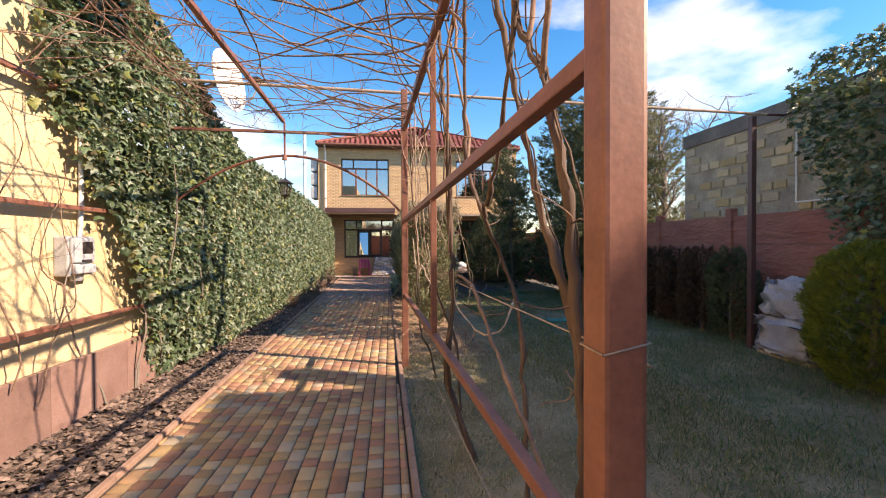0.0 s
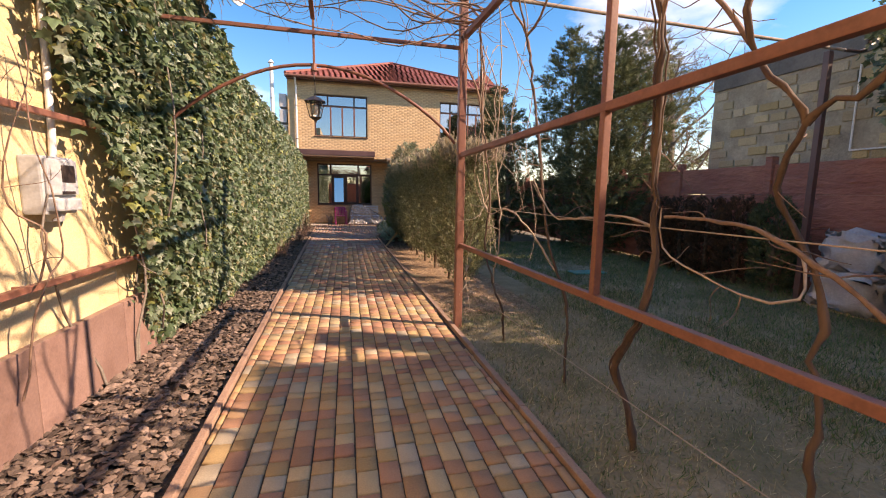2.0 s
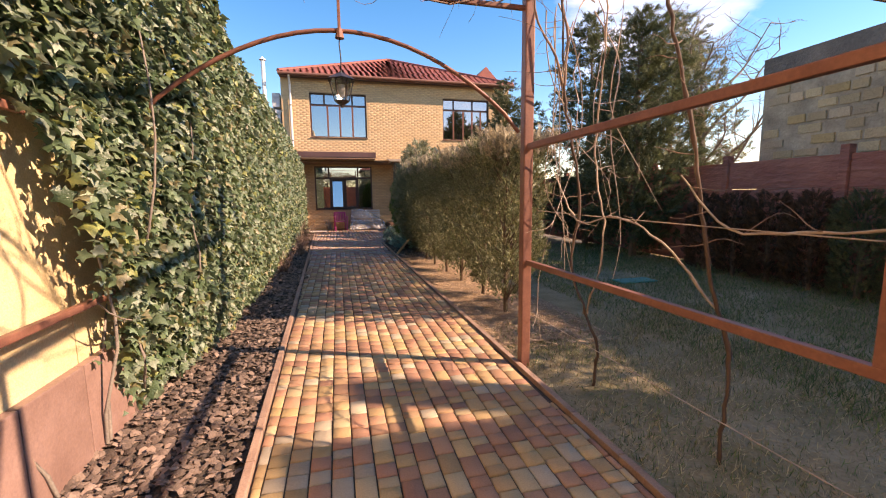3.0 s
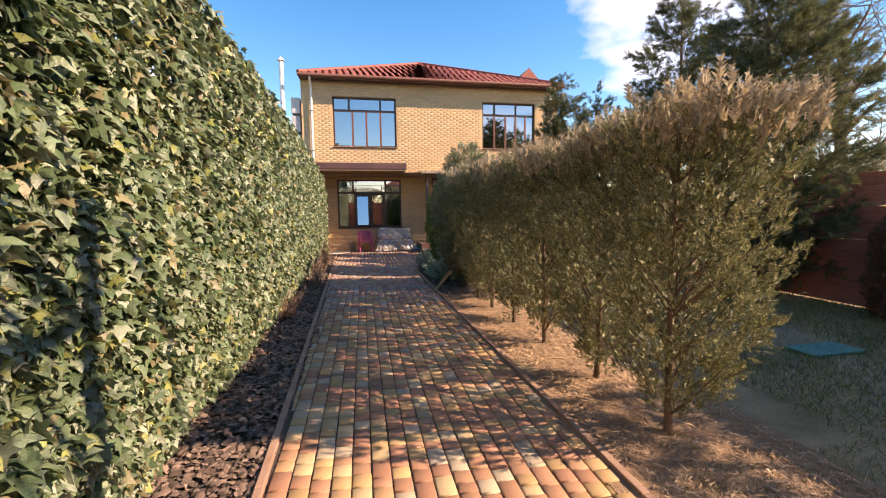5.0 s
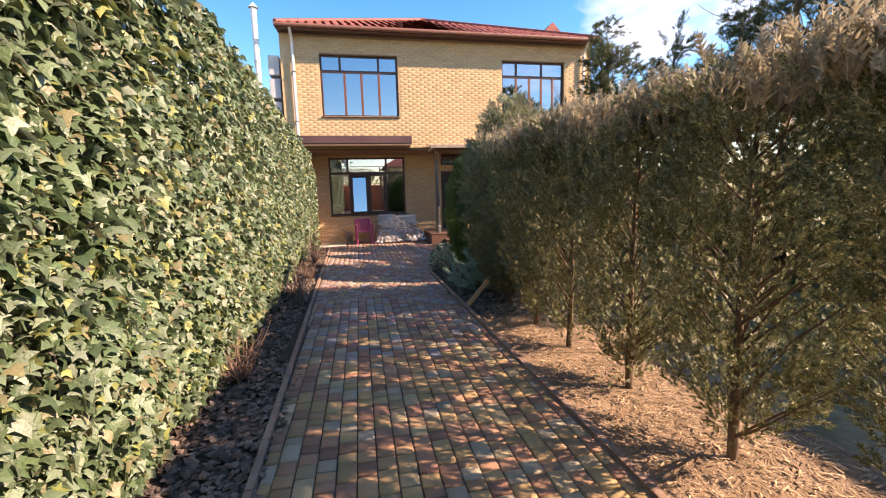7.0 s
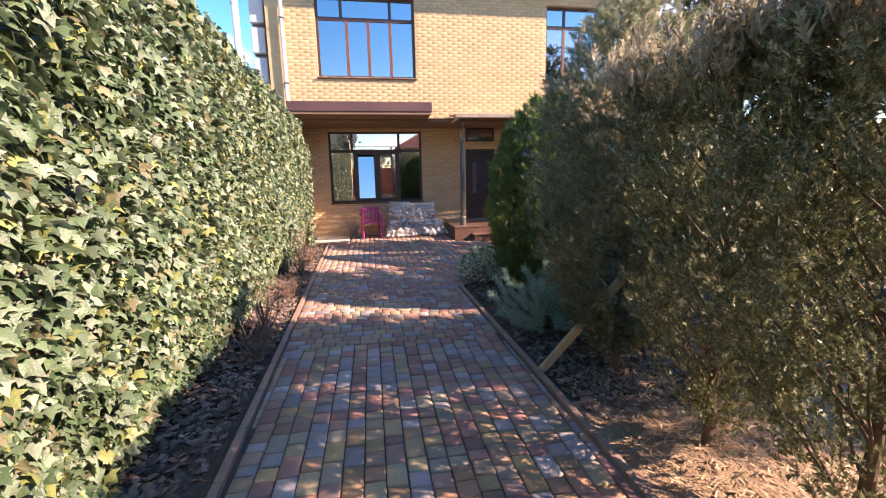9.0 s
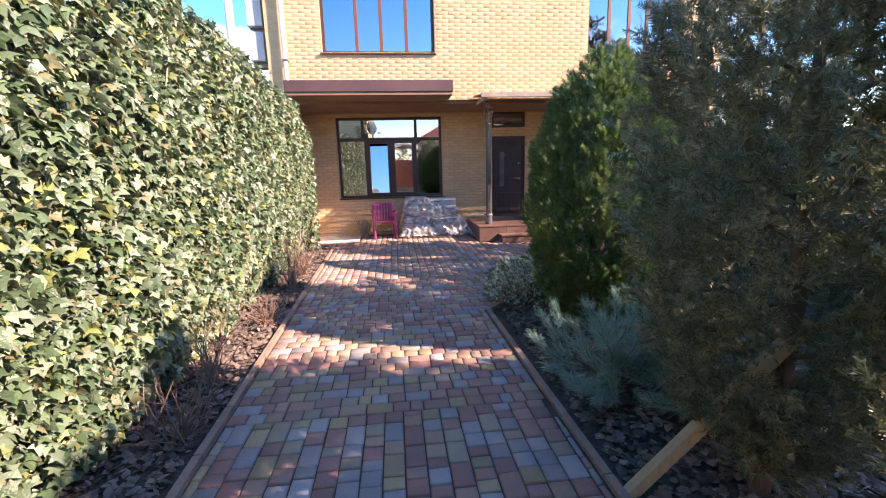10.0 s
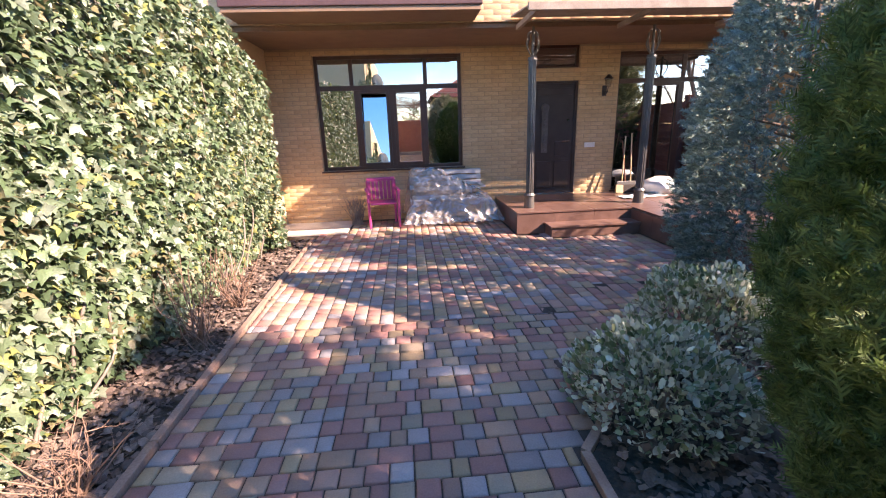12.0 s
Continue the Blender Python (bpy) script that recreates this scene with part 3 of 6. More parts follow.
def lay_bricks(parent, x0, x1, z0, z1, y, openings, pick, g):
    """Courses of thin bricks on a wall that faces -y."""
    L, H, gap = 0.25, 0.072, 0.007
    vs, fs, o, shared = [], [], 0, {}
    row, z = 0, z0
    while z + H * 0.6 < z1:
        zt = min(z + H, z1)
        cuts = [(a, b) for a, b, c, d in openings if c < (z + zt) / 2 < d]
        x = x0 - L * (0.5 * (row % 2) + g.uniform(0, 0.06))
        while x < x1:
            a, b = max(x, x0), min(x + L, x1)
            segs = [(a, b)]
            for ca, cb in cuts:
                segs = [s for p, q in segs for s in ((p, min(q, ca)), (max(p, cb), q)) if s[1] - s[0] > 0.025]
            for p, q in segs:
                w, h, t = q - p - 0.006, zt - z - gap, 0.0011 + g.uniform(0, 0.0005)
                e = 0.002
                v = np.array([(0, 0, 0), (w, 0, 0), (w, 0, h), (0, 0, h), (e, -t, e), (w - e, -t, e), (w - e, -t, h - e), (e, -t, h - e)])
                f = np.array([(4, 5, 6, 7), (0, 1, 5, 4), (1, 2, 6, 5), (2, 3, 7, 6), (3, 0, 4, 7)])
                if pick[0] < p and q < pick[1] and pick[2] < z and zt < pick[3]:
                    key = (round(w, 3), round(h, 3))
                    if key not in shared:
                        shared[key] = np_mesh("brick", v, f)
                        shared[key].materials.append(M["brick"])
                    ob = new("brick", shared[key])
                    ob.parent = parent
                    ob.location = (p + 0.003, y + 0.001, z + gap / 2)
                else:
                    vs.append(v + (p + 0.003, y + 0.001, z + gap / 2))
                    fs.append(f + o)
                    o += 8
            x += L
        z, row = z + H, row + 1
    ob = link("bricks_rest", np_mesh("bricks_rest", np.concatenate(vs), np.concatenate(fs)), "brick_i", parent)
    ob["kind"] = "stuff"


def side_wall(name, x0, x1, y0, y1, z0, z1, label, material="brick_i"):
    return tagged(block(name, (x0, x1, y0, y1, z0, z1), material, bevel=0), label, "wall", kind="structure")


side_wall("wall_house_left", HX0 - 0.3, HX0, FY + 0.002, 29, 0, 6.305, "yellow brick side wall of the house")
side_wall("wall_house_right", HX1, HX1 + 0.3, FY + 0.002, 29, 0, 6.305, "yellow brick side wall of the house")
side_wall("wall_house_back", HX0, HX1, 28.7, 29, 0, 6.305, "yellow brick back wall of the house")
tagged(block("floor_upper", (HX0, HX1, FY + 0.31, 28.7, 3.06, 3.20), "soffit", bevel=0), "plain upper floor slab of the house", "floor", kind="structure")
tagged(block("soffit", (HX0, HX1, FY + 0.05, GY - 0.005, 2.98, 3.045), "soffit", bevel=0.003), "brown painted soffit under the overhanging storey", "soffit", kind="structure")
tagged(block("ceiling_upper", (HX0, HX1, FY + 0.31, 28.7, 6.24, 6.30), "white", bevel=0), "plain white upper ceiling", "ceiling", kind="structure")
tagged(block("floor_ground", (HX0, HX1, GY + 0.31, 28.7, 0.2, 0.34), "soffit", bevel=0), "brown interior floor behind the windows", "floor", kind="structure")

# flat maroon canopy over the window
canopy = empty("window_canopy", 0, 0)
tagged(canopy, "flat maroon metal canopy over the ground-floor window", "canopy", kind="structure")
block("fascia", (-2.75, 0.52, 19.36, FY - 0.004, 3.12, 3.34), "maroon", canopy, bevel=0.012)
block("underside", (-2.73, 0.50, 19.38, FY - 0.006, 3.06, 3.118), "soffit", canopy, bevel=0.004)


def window(name, o, y, posts, rails, label, sash="frame", inner=(), tilted=-1):
    """A window in an opening o of a wall face y: outer frame, mullions at posts, transom at rails, panes, sashes round the panes in inner."""
    x0, x1, z0, z1 = o
    w = empty(name, x0, y, z0)
    tagged(w, label, "window", kind="structure")
    W, H = x1 - x0, z1 - z0
    f, d0, d1 = 0.06, 0.10, 0.18
    part("window_frame", box(box(box(box(bmesh.new(), 0, f, d0, d1, 0, H, 0.005), W - f, W, d0, d1, 0, H, 0.005), f, W - f, d0, d1, 0, f, 0.005), f, W - f, d0, d1, H - f, H, 0.005), "frame", w)
    for r in rails:
        block("transom", (f, W - f, d0 + 0.002, d1 - 0.002, r - 0.04, r + 0.04), "frame", w)
    levels = [f] + [v for r in rails for v in (r - 0.04, r + 0.04)] + [H - f]
    for i in range(0, len(levels), 2):
        za, zb = levels[i], levels[i + 1]
        cols = [f] + [v for p in posts[i // 2] for v in (p - 0.035, p + 0.035)] + [W - f]
        for p in posts[i // 2]:
            block("mullion", (p - 0.035, p + 0.035, d0 + 0.003, d1 - 0.003, za, zb), "frame" if i else sash, w)
        for k in range(0, len(cols), 2):
            a, b = cols[k], cols[k + 1]
            e = 0.0
            if i == 0 and k // 2 in inner:
                e = 0.055
                bm = bmesh.new()
                for q in ((a, a + e, za, zb), (b - e, b, za, zb), (a + e, b - e, za, za + e), (a + e, b - e, zb - e, zb)):
                    box(bm, q[0], q[1], d0 - 0.015, d0 + 0.04, q[2], q[3], 0.004)
                part("sash", bm, sash, w)
            pane = block("pane", (a + e, b - e, d0 + 0.025, d0 + 0.031, za + e, zb - e), "glass", w, bevel=0)
            pane.visible_shadow = False
            if i == 0 and k // 2 == tilted:
                c = Matrix.Translation((0, d0 + 0.03, za + e))
                pane.matrix_basis = c @ pose(0, 0, 0, -7) @ c.inverted()
    block("window_sill", (-0.03, W + 0.03, -0.04, d0, -0.03, -0.002), "frame", w)
    return w


window("window_1", UP[0], FY, [(0.70, 1.20, 1.72), (0.58, 1.72)], [1.32], "upper window with dark frame and reddish mullions", "sashred")
window("window_2", UP[1], FY, [(0.52, 0.98, 1.40, 1.80), (0.52, 1.40)], [1.32], "upper window with dark frame and reddish mullions", "sashred")
window("window_3", GR[0], GY, [(0.68, 1.30, 1.90), (0.62, 1.92)], [1.42], "wide ground-floor window with brown frame, one sash tilted open", "frame", (1, 2), 1)
window("window_4", GR[3], GY, [(0.60, 1.30), (0.60, 1.30)], [2.0], "tall brown-framed terrace window with dark panes", "frame", (1,))


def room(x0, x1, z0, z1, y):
    """Plain back wall of a room behind a window, the unlit look put into its colour."""
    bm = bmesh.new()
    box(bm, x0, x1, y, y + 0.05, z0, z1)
    return tagged(part("wall_inner", bm, "dim_room"), "plain room wall behind the panes, dimness in its colour", "wall", kind="structure")


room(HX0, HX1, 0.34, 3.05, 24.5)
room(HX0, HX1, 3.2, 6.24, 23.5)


def hip_roof(name, x0, x1, y0, y1, z, rise, label, tile=0.33):
    """A hip roof of overlapping tile courses over a rectangle."""
    roof = empty(name, 0, 0, z)
    tagged(roof, label, "roof", kind="structure")
    half = (y1 - y0) / 2
    xa, xb = x0 + half, x1 - half
    if xb < xa:
        xa = xb = (x0 + x1) / 2
        half = (y1 - y0) / 2
    ym = (y0 + y1) / 2
    rise = float(rise)
    sides = [((x0, y0), (x1, y0), (xb, ym), (xa, ym)), ((x1, y1), (x0, y1), (xa, ym), (xb, ym)), ((x0, y1), (x0, y0), (xa, ym), (xa, ym)), ((x1, y0), (x1, y1), (xb, ym), (xb, ym))]
    for a, b, c, d in sides:
        a, b, c, d = [Vector((*p, h)) for p, h in ((a, 0), (b, 0), (c, rise), (d, rise))]
        vs, fs, o = [], [], 0
        courses = int((d - a).length / tile) + 1
        for k in range(courses):
            s, e = k / courses, (k + 1.15) / courses
            p0, p1 = a.lerp(d, s), b.lerp(c, s)
            q0, q1 = a.lerp(d, min(e, 1)), b.lerp(c, min(e, 1))
            n = max(1, int((p1 - p0).length / 0.24))
            up = (q0 - p0).cross(p1 - p0).normalized()
            up = -up if up.z < 0 else up
            for i in range(n):
                l0, l1 = p0.lerp(p1, i / n), p0.lerp(p1, (i + 1) / n)
                m0, m1 = q0.lerp(q1, i / n), q0.lerp(q1, (i + 1) / n)
                mid, mtop = (l0 + l1) / 2 + up * 0.075, (m0 + m1) / 2 + up * 0.04
                vs += [l0 + up * 0.03, mid, l1 + up * 0.03, m1, mtop, m0]
                fs += [(o, o + 1, o + 4, o + 5), (o + 1, o + 2, o + 3, o + 4)]
                o += 6
        ob = link("tiles", np_mesh("tiles", [tuple(v) for v in vs], fs), "roof", roof)
        ob["kind"] = "stuff"
        bm = bmesh.new()
        ring = [bm.verts.new(v) for v in ([a, b, c, d] if (c - d).length > 0.01 else [a, b, c])]
        bm.faces.new(ring)
        part("deck", bm, "maroon", roof)
    for p, q in (((x0, y0), (xa, ym)), ((x1, y0), (xb, ym)), ((x0, y1), (xa, ym)), ((x1, y1), (xb, ym))):
        part("hip_cap", cyl(bmesh.new(), (*p, 0.05), (*q, rise + 0.05), 0.085, seg=8), "roof", roof)
    if xb - xa > 0.05:
        part("ridge_cap", cyl(bmesh.new(), (xa, ym, rise + 0.06), (xb, ym, rise + 0.06), 0.09, seg=8), "roof", roof)
    return roof


hip_roof("roof", HX0 - 0.32, HX1 + 0.35, FY - 0.36, 29.3, 6.40, 2.15, "red-brown tiled hip roof of the house")
eaves = empty("eaves", 0, 0)
tagged(eaves, "brown boarded eaves with gutter under the roof", "eaves", kind="structure")
block("soffit_board", (HX0 - 0.32, HX1 + 0.35, FY - 0.36, FY + 0.1, 6.31, 6.345), "maroon", eaves, bevel=0.004)
block("fascia_board", (HX0 - 0.32, HX1 + 0.35, FY - 0.385, FY - 0.362, 6.27, 6.39), "sashred", eaves, bevel=0.004)
block("side_soffit", (HX0 - 0.32, HX0 - 0.002, FY + 0.102, 29.3, 6.31, 6.345), "maroon", eaves, bevel=0.004)
part("gutter", cyl(bmesh.new(), (HX0 - 0.34, FY - 0.44, 6.36), (HX1 + 0.37, FY - 0.44, 6.36), 0.06), "rust", eaves)


def downpipe(x, label):
    d = empty("downpipe", x, FY)
    tagged(d, label, "downpipe")
    part("pipe", cyl(bmesh.new(), (0, -0.08, 3.36), (0, -0.08, 6.05), 0.04), "white", d)
    part("elbow", cyl(bmesh.new(), (0, -0.08, 6.04), (0, -0.42, 6.31), 0.04), "white", d)
    for z in (3.8, 5.2):
        part("bracket", box(bmesh.new(), -0.055, 0.055, -0.13, 0.0, z, z + 0.03, 0.004), "iron", d)
    return d


downpipe(HX0 + 0.06, "white round downpipe on the brick corner")
downpipe(HX1 - 0.02, "white round downpipe on the brick corner")

# terrace with steps
terrace = empty("terrace", 0, 0)
tagged(terrace, "raised terrace and step clad in brown stone tiles", "terrace", kind="structure")
tb = bmesh.new()
box(tb, 1.10, 2.90, 19.64, GY - 0.003, 0, 0.318)
box(tb, 2.90, 6.40, 17.2, GY - 0.003, 0, 0.318)
part("core", tb, "granite", terrace)
for x0, x1, y0, y1 in [(1.07 + 0.61 * k, 1.07 + 0.61 * (k + 1) - 0.004, y, y + 0.55) for k in range(3) for y in (19.61, 20.165, 20.72)] + [(2.905 + 0.58 * k, 2.905 + 0.58 * (k + 1) - 0.004, 17.15 + 0.58 * j, 17.15 + 0.58 * (j + 1) - 0.004) for k in range(6) for j in range(7)]:
    block("floor_tile", (x0, x1, y0, min(y1, GY - 0.004), 0.32, 0.344), "granite", terrace, bevel=0.003)
for k in range(3):
    block("riser_tile", (1.075 + 0.61 * k, 1.075 + 0.61 * (k + 1) - 0.004, 19.622, 19.638, 0.0, 0.317), "granite", terrace, bevel=0.002)
for k in range(4):
    block("riser_tile", (2.882, 2.898, 17.2 + 0.61 * k, 17.2 + 0.61 * (k + 1) - 0.004, 0.0, 0.317), "granite", terrace, bevel=0.002)
    block("riser_tile", (1.082, 1.098, 19.64 + 0.42 * k, min(19.64 + 0.42 * (k + 1) - 0.004, GY - 0.01), 0.0, 0.317), "granite", terrace, bevel=0.002)
step = empty("step", 0, 0)
tagged(step, "single brown stone-tiled step up to the terrace", "step", kind="structure")
block("tread", (1.50, 2.88, 19.30, 19.62, 0.145, 0.172), "granite", step, bevel=0.004)
block("step_riser", (1.52, 2.88, 19.32, 19.618, 0.0, 0.143), "granite", step, bevel=0.003)


# ---------- left building ----------
LX = -2.67
tagged(block("wall_left", (LX - 0.4, LX, -8, 4.42, 0, 6.6), "stucco", bevel=0.01), "cream-yellow stucco wall with vine shadows", "wall", kind="structure")
tagged(block("wall_left_end", (LX - 6, LX - 0.402, 4.1, 4.42, 0, 6.6), "stucco", bevel=0), "cream-yellow stucco end wall", "wall", kind="structure")
plinth = empty("plinth", 0, 0)
tagged(plinth, "brown tiled plinth along the stucco wall", "plinth", kind="structure")
for k in range(20):
    y0 = -5.0 + 0.52 * k
    block("plinth_tile", (LX + 0.002, LX + 0.06, y0, min(y0 + 0.515, 5.2), -0.03, 0.56), "plinth", plinth, bevel=0.008)
tagged(block("wall_garden_end", (LX - 0.4, LX, 4.424, 5.2, 0, 2.75), "stucco", bevel=0.0), "low stucco wall running on from the house into the ivy", "wall", kind="structure")
# coloured dark so that the gaps between ivy leaves look shaded
tagged(block("wall_garden_left", (-3.05, -2.85, 5.202, 19.9, -0.05, 2.75), "oldcement_gapshade", bevel=0.0), "garden wall hidden under ivy, coloured dark for shaded gaps", "wall", kind="structure")


# ---------- ivy ----------
def ivy_top(y):
    return np.interp(y, [3.2, 3.6, 4.6, 5.3, 6.0, 6.8, 8, 13, 16, 18.6, 19.4], [5.6, 4.9, 4.3, 3.9, 3.45, 3.12, 3.08, 2.95, 2.85, 2.72, 2.45])


def ivy_front(y, z):
    """The x of the ivy's face."""
    base = np.interp(y, [3.3, 4.6, 5.4, 8, 12, 15, 19.4], [-2.5, -2.42, -2.26, -2.18, -2.22, -2.32, -2.42])
    low = np.clip((0.9 - z) / 0.9, 0, 1) * -0.22
    return base + low


def ivy():
    g = np.random.default_rng(3)
    thing = empty("ivy_hedge", -2.7, 12)
    tagged(thing, "dense green ivy with yellowing leaves covering the garden wall", "ivy")
    ps = []
    n = 76000
    y = np.concatenate([g.uniform(2.9, 19.5, n), g.uniform(2.9, 9.0, 14000)])
    z = 0.05 + (ivy_top(y) + 0.02) * g.uniform(0, 1, len(y)) ** 0.93
    edge = np.interp(z, [0, 0.6, 1.2, 2.0, 2.6, 3.2, 4.6, 6], [4.85, 4.72, 4.45, 4.02, 3.6, 3.2, 2.95, 2.95]) + 0.12 * g.normal(0, 1, len(y))
    keep = (y > edge) & (z < ivy_top(y) + 0.03)
    y, z = y[keep], z[keep]
    p = np.stack([np.zeros_like(y), y, z], -1)
    lump = 0.10 * bumpy(p, 1.3, 2.0) + 0.07 * bumpy(p, 3.7, 8.0)
    p[:, 0] = ivy_front(y, z) + lump - np.abs(g.normal(0, 0.05, len(y)))
    ps.append(p)
    nt = 5000
    y = g.uniform(3.6, 19.5, nt)
    p = np.stack([np.zeros(nt), y, ivy_top(y) + g.normal(0.02, 0.05, nt)], -1)
    p[:, 0] = ivy_front(y, p[:, 2]) - g.uniform(0, 0.65, nt)
    ps.append(p)
    ne = 2600
    z = g.uniform(0.05, 2.4, ne)
    p = np.stack([g.uniform(-2.9, -2.35, ne), 19.45 + 0.07 * g.normal(0, 1, ne), z], -1)
    ps.append(p)
    p = np.concatenate(ps)
    n = len(p)
    size = np.interp(p[:, 1], [3, 8, 19], [0.080, 0.064, 0.062]) * g.uniform(0.55, 1.35, n)
    d = np.stack([0.42 + g.normal(0, 0.38, n), -0.10 + g.normal(0, 0.6, n), -0.62 + g.normal(0, 0.42, n)], -1)
    m = aim(d, g.normal(0, 0.7, n), size)
    q = p - np.array([-2.7, 12, 0])
    single = np.flatnonzero((p[:, 1] > 8.0) & (p[:, 1] < 9.2) & (p[:, 2] > 0.9) & (p[:, 2] < 1.7))[:300]
    rest = np.setdiff1d(np.arange(n), single)
    leaves = link("leaves", scatter("leaves", IVY_V, IVY_F, m[rest], q[rest], True), "ivy", thing)
    leaves["kind"] = "stuff"
    one = np_mesh("leaf", IVY_V, IVY_F, True)
    one.materials.append(M["ivy_single"])
    for k in single:
        leaf = new("leaf", one)
        leaf.parent = thing
        leaf.matrix_basis = Matrix.Translation(q[k]) @ Matrix(m[k].tolist()).to_4x4()
    for k in range(90):
        y0 = g.uniform(3.9, 19.2)
        zt = g.uniform(0.8, ivy_top(y0) - 0.2)
        pts = wander((-2.6, y0, 0.0), (ivy_front(y0, zt) - 0.10, y0 + g.normal(0, 0.5), zt), 14, 0.18, g)
        link("stem", tubes("stem", [(pts - np.array([-2.7, 12, 0]), np.linspace(0.012, 0.004, 14))], 5), "branch", thing)


ivy()


# ---------- conifers ----------
def limbs(g, height, r0, reach, n, taper=0.4, low=0.15, up=0.35):
    """Trunk and limbs as tubes."""
    t = wander((0, 0, -0.03), (0, 0, height), 12, height * 0.02, g)
    paths = [(t, np.linspace(r0, r0 * 0.2, 12))]
    for k in range(n):
        z = height * g.uniform(low, 0.92)
        a = g.uniform(0, 6.28)
        L = reach * g.uniform(0.5, 1.0) * (1 - taper * z / height)
        q = (math.cos(a) * L, math.sin(a) * L, z + L * up)
        paths.append((wander((0, 0, z), q, 6, 0.06, g), np.linspace(r0 * 0.3, r0 * 0.06, 6)))
    return paths


def crown_points(g, n, profile, depth=0.35, lump=0.16, freq=2.4):
    """Points in a crown shell: profile gives radius by height fraction rows (z, r)."""
    zs, rs = np.array(profile).T
    z = g.uniform(zs[0], zs[-1], n * 2)
    r = np.interp(z, zs, rs)
    z = z[g.uniform(0, rs.max(), n * 2) < r + 0.15 * rs.max()][:n]
    r = np.interp(z, zs, rs)
    a = g.uniform(0, 6.28, len(z))
    k = 1 - depth * np.abs(g.normal(0, 0.5, len(z)))
    k = np.clip(k, 0.05, 1.1)
    p = np.stack([np.cos(a) * r * k, np.sin(a) * r * k, z], -1)
    p[:, :2] *= (1 + lump * bumpy(p, freq, g.uniform(0, 50)))[:, None]
    return p, a


def crown_mesh(name, g, n, profile, size, rise, shape, depth=0.35, loose=0.35, lump=0.16, freq=2.4):
    p, a = crown_points(g, n, profile, depth, lump, freq)
    d = np.stack([np.cos(a), np.sin(a), np.full(len(a), rise)], -1) + g.normal(0, loose, (len(a), 3))
    m = aim(d, g.uniform(0, 6.28, len(a)), size * g.uniform(0.6, 1.25, len(a)))
    return scatter(name, shape[0], shape[1], m, p)


def tufted(name, g, tufts, each, profile, size, rise, shape, length=0.2, depth=0.5, lump=0.2, freq=2.4, flatten=(1, 1, 1), loose=0.3, wide=0.28):
    """A crown of separate shoots with gaps between them: each shoot carries sprigs along its axis."""
    p, a = crown_points(g, tufts, profile, depth, lump, freq)
    p = p * np.array(flatten)
    n = len(p)
    ax = np.stack([np.cos(a), np.sin(a), np.full(n, rise)], -1) + g.normal(0, 0.3, (n, 3))
    ax /= np.linalg.norm(ax, axis=1)[:, None]
    L = length * g.uniform(0.6, 1.3, n)
    s = g.uniform(-0.6, 0.5, (n, each))
    side = g.normal(0, 1, (n, each, 3)) * (L[:, None] * wide * (0.62 - s))[..., None] * 0.55
    q = p[:, None] + ax[:, None] * (s * L[:, None])[..., None] + side
    d = ax[:, None] + side / (L[:, None, None] * 0.5) + g.normal(0, loose, (n, each, 3))
    q, d = q.reshape(-1, 3), d.reshape(-1, 3)
    q[:, 2] = np.maximum(q[:, 2], 0.03)
    return scatter(name, shape[0], shape[1], aim(d, g.uniform(0, 6.28, len(q)), size * g.uniform(0.6, 1.3, len(q))), q)


def conifer(name, x, y, g, profile, n, size, rise, material, label, category, trunk=0.05, branches=16, shape=(SPRIG_V, SPRIG_F), depth=0.35, loose=0.35, group="", lean=0.0, lump=0.16, freq=2.4, tuft=0.0, each=20):
    t = empty(name, x, y)
    t.rotation_euler = (0, lean, g.uniform(0, 6.28) if not lean else 0)
    tagged(t, label, category, group)
    top = profile[-1][0]
    w = max(r for _, r in profile)
    link("trunk", tubes("trunk", limbs(g, top * 0.92, trunk, w * 0.75, branches), 7), "bark", t)
    if tuft:
        me = tufted("crown", g, n // each, each, profile, size, rise, shape, tuft, depth, lump, freq, loose=loose)
    else:
        me = crown_mesh("crown", g, n, profile, size, rise, shape, depth, loose, lump, freq)
    c = link("crown", me, material, t)
    c["kind"] = "stuff"
    return t


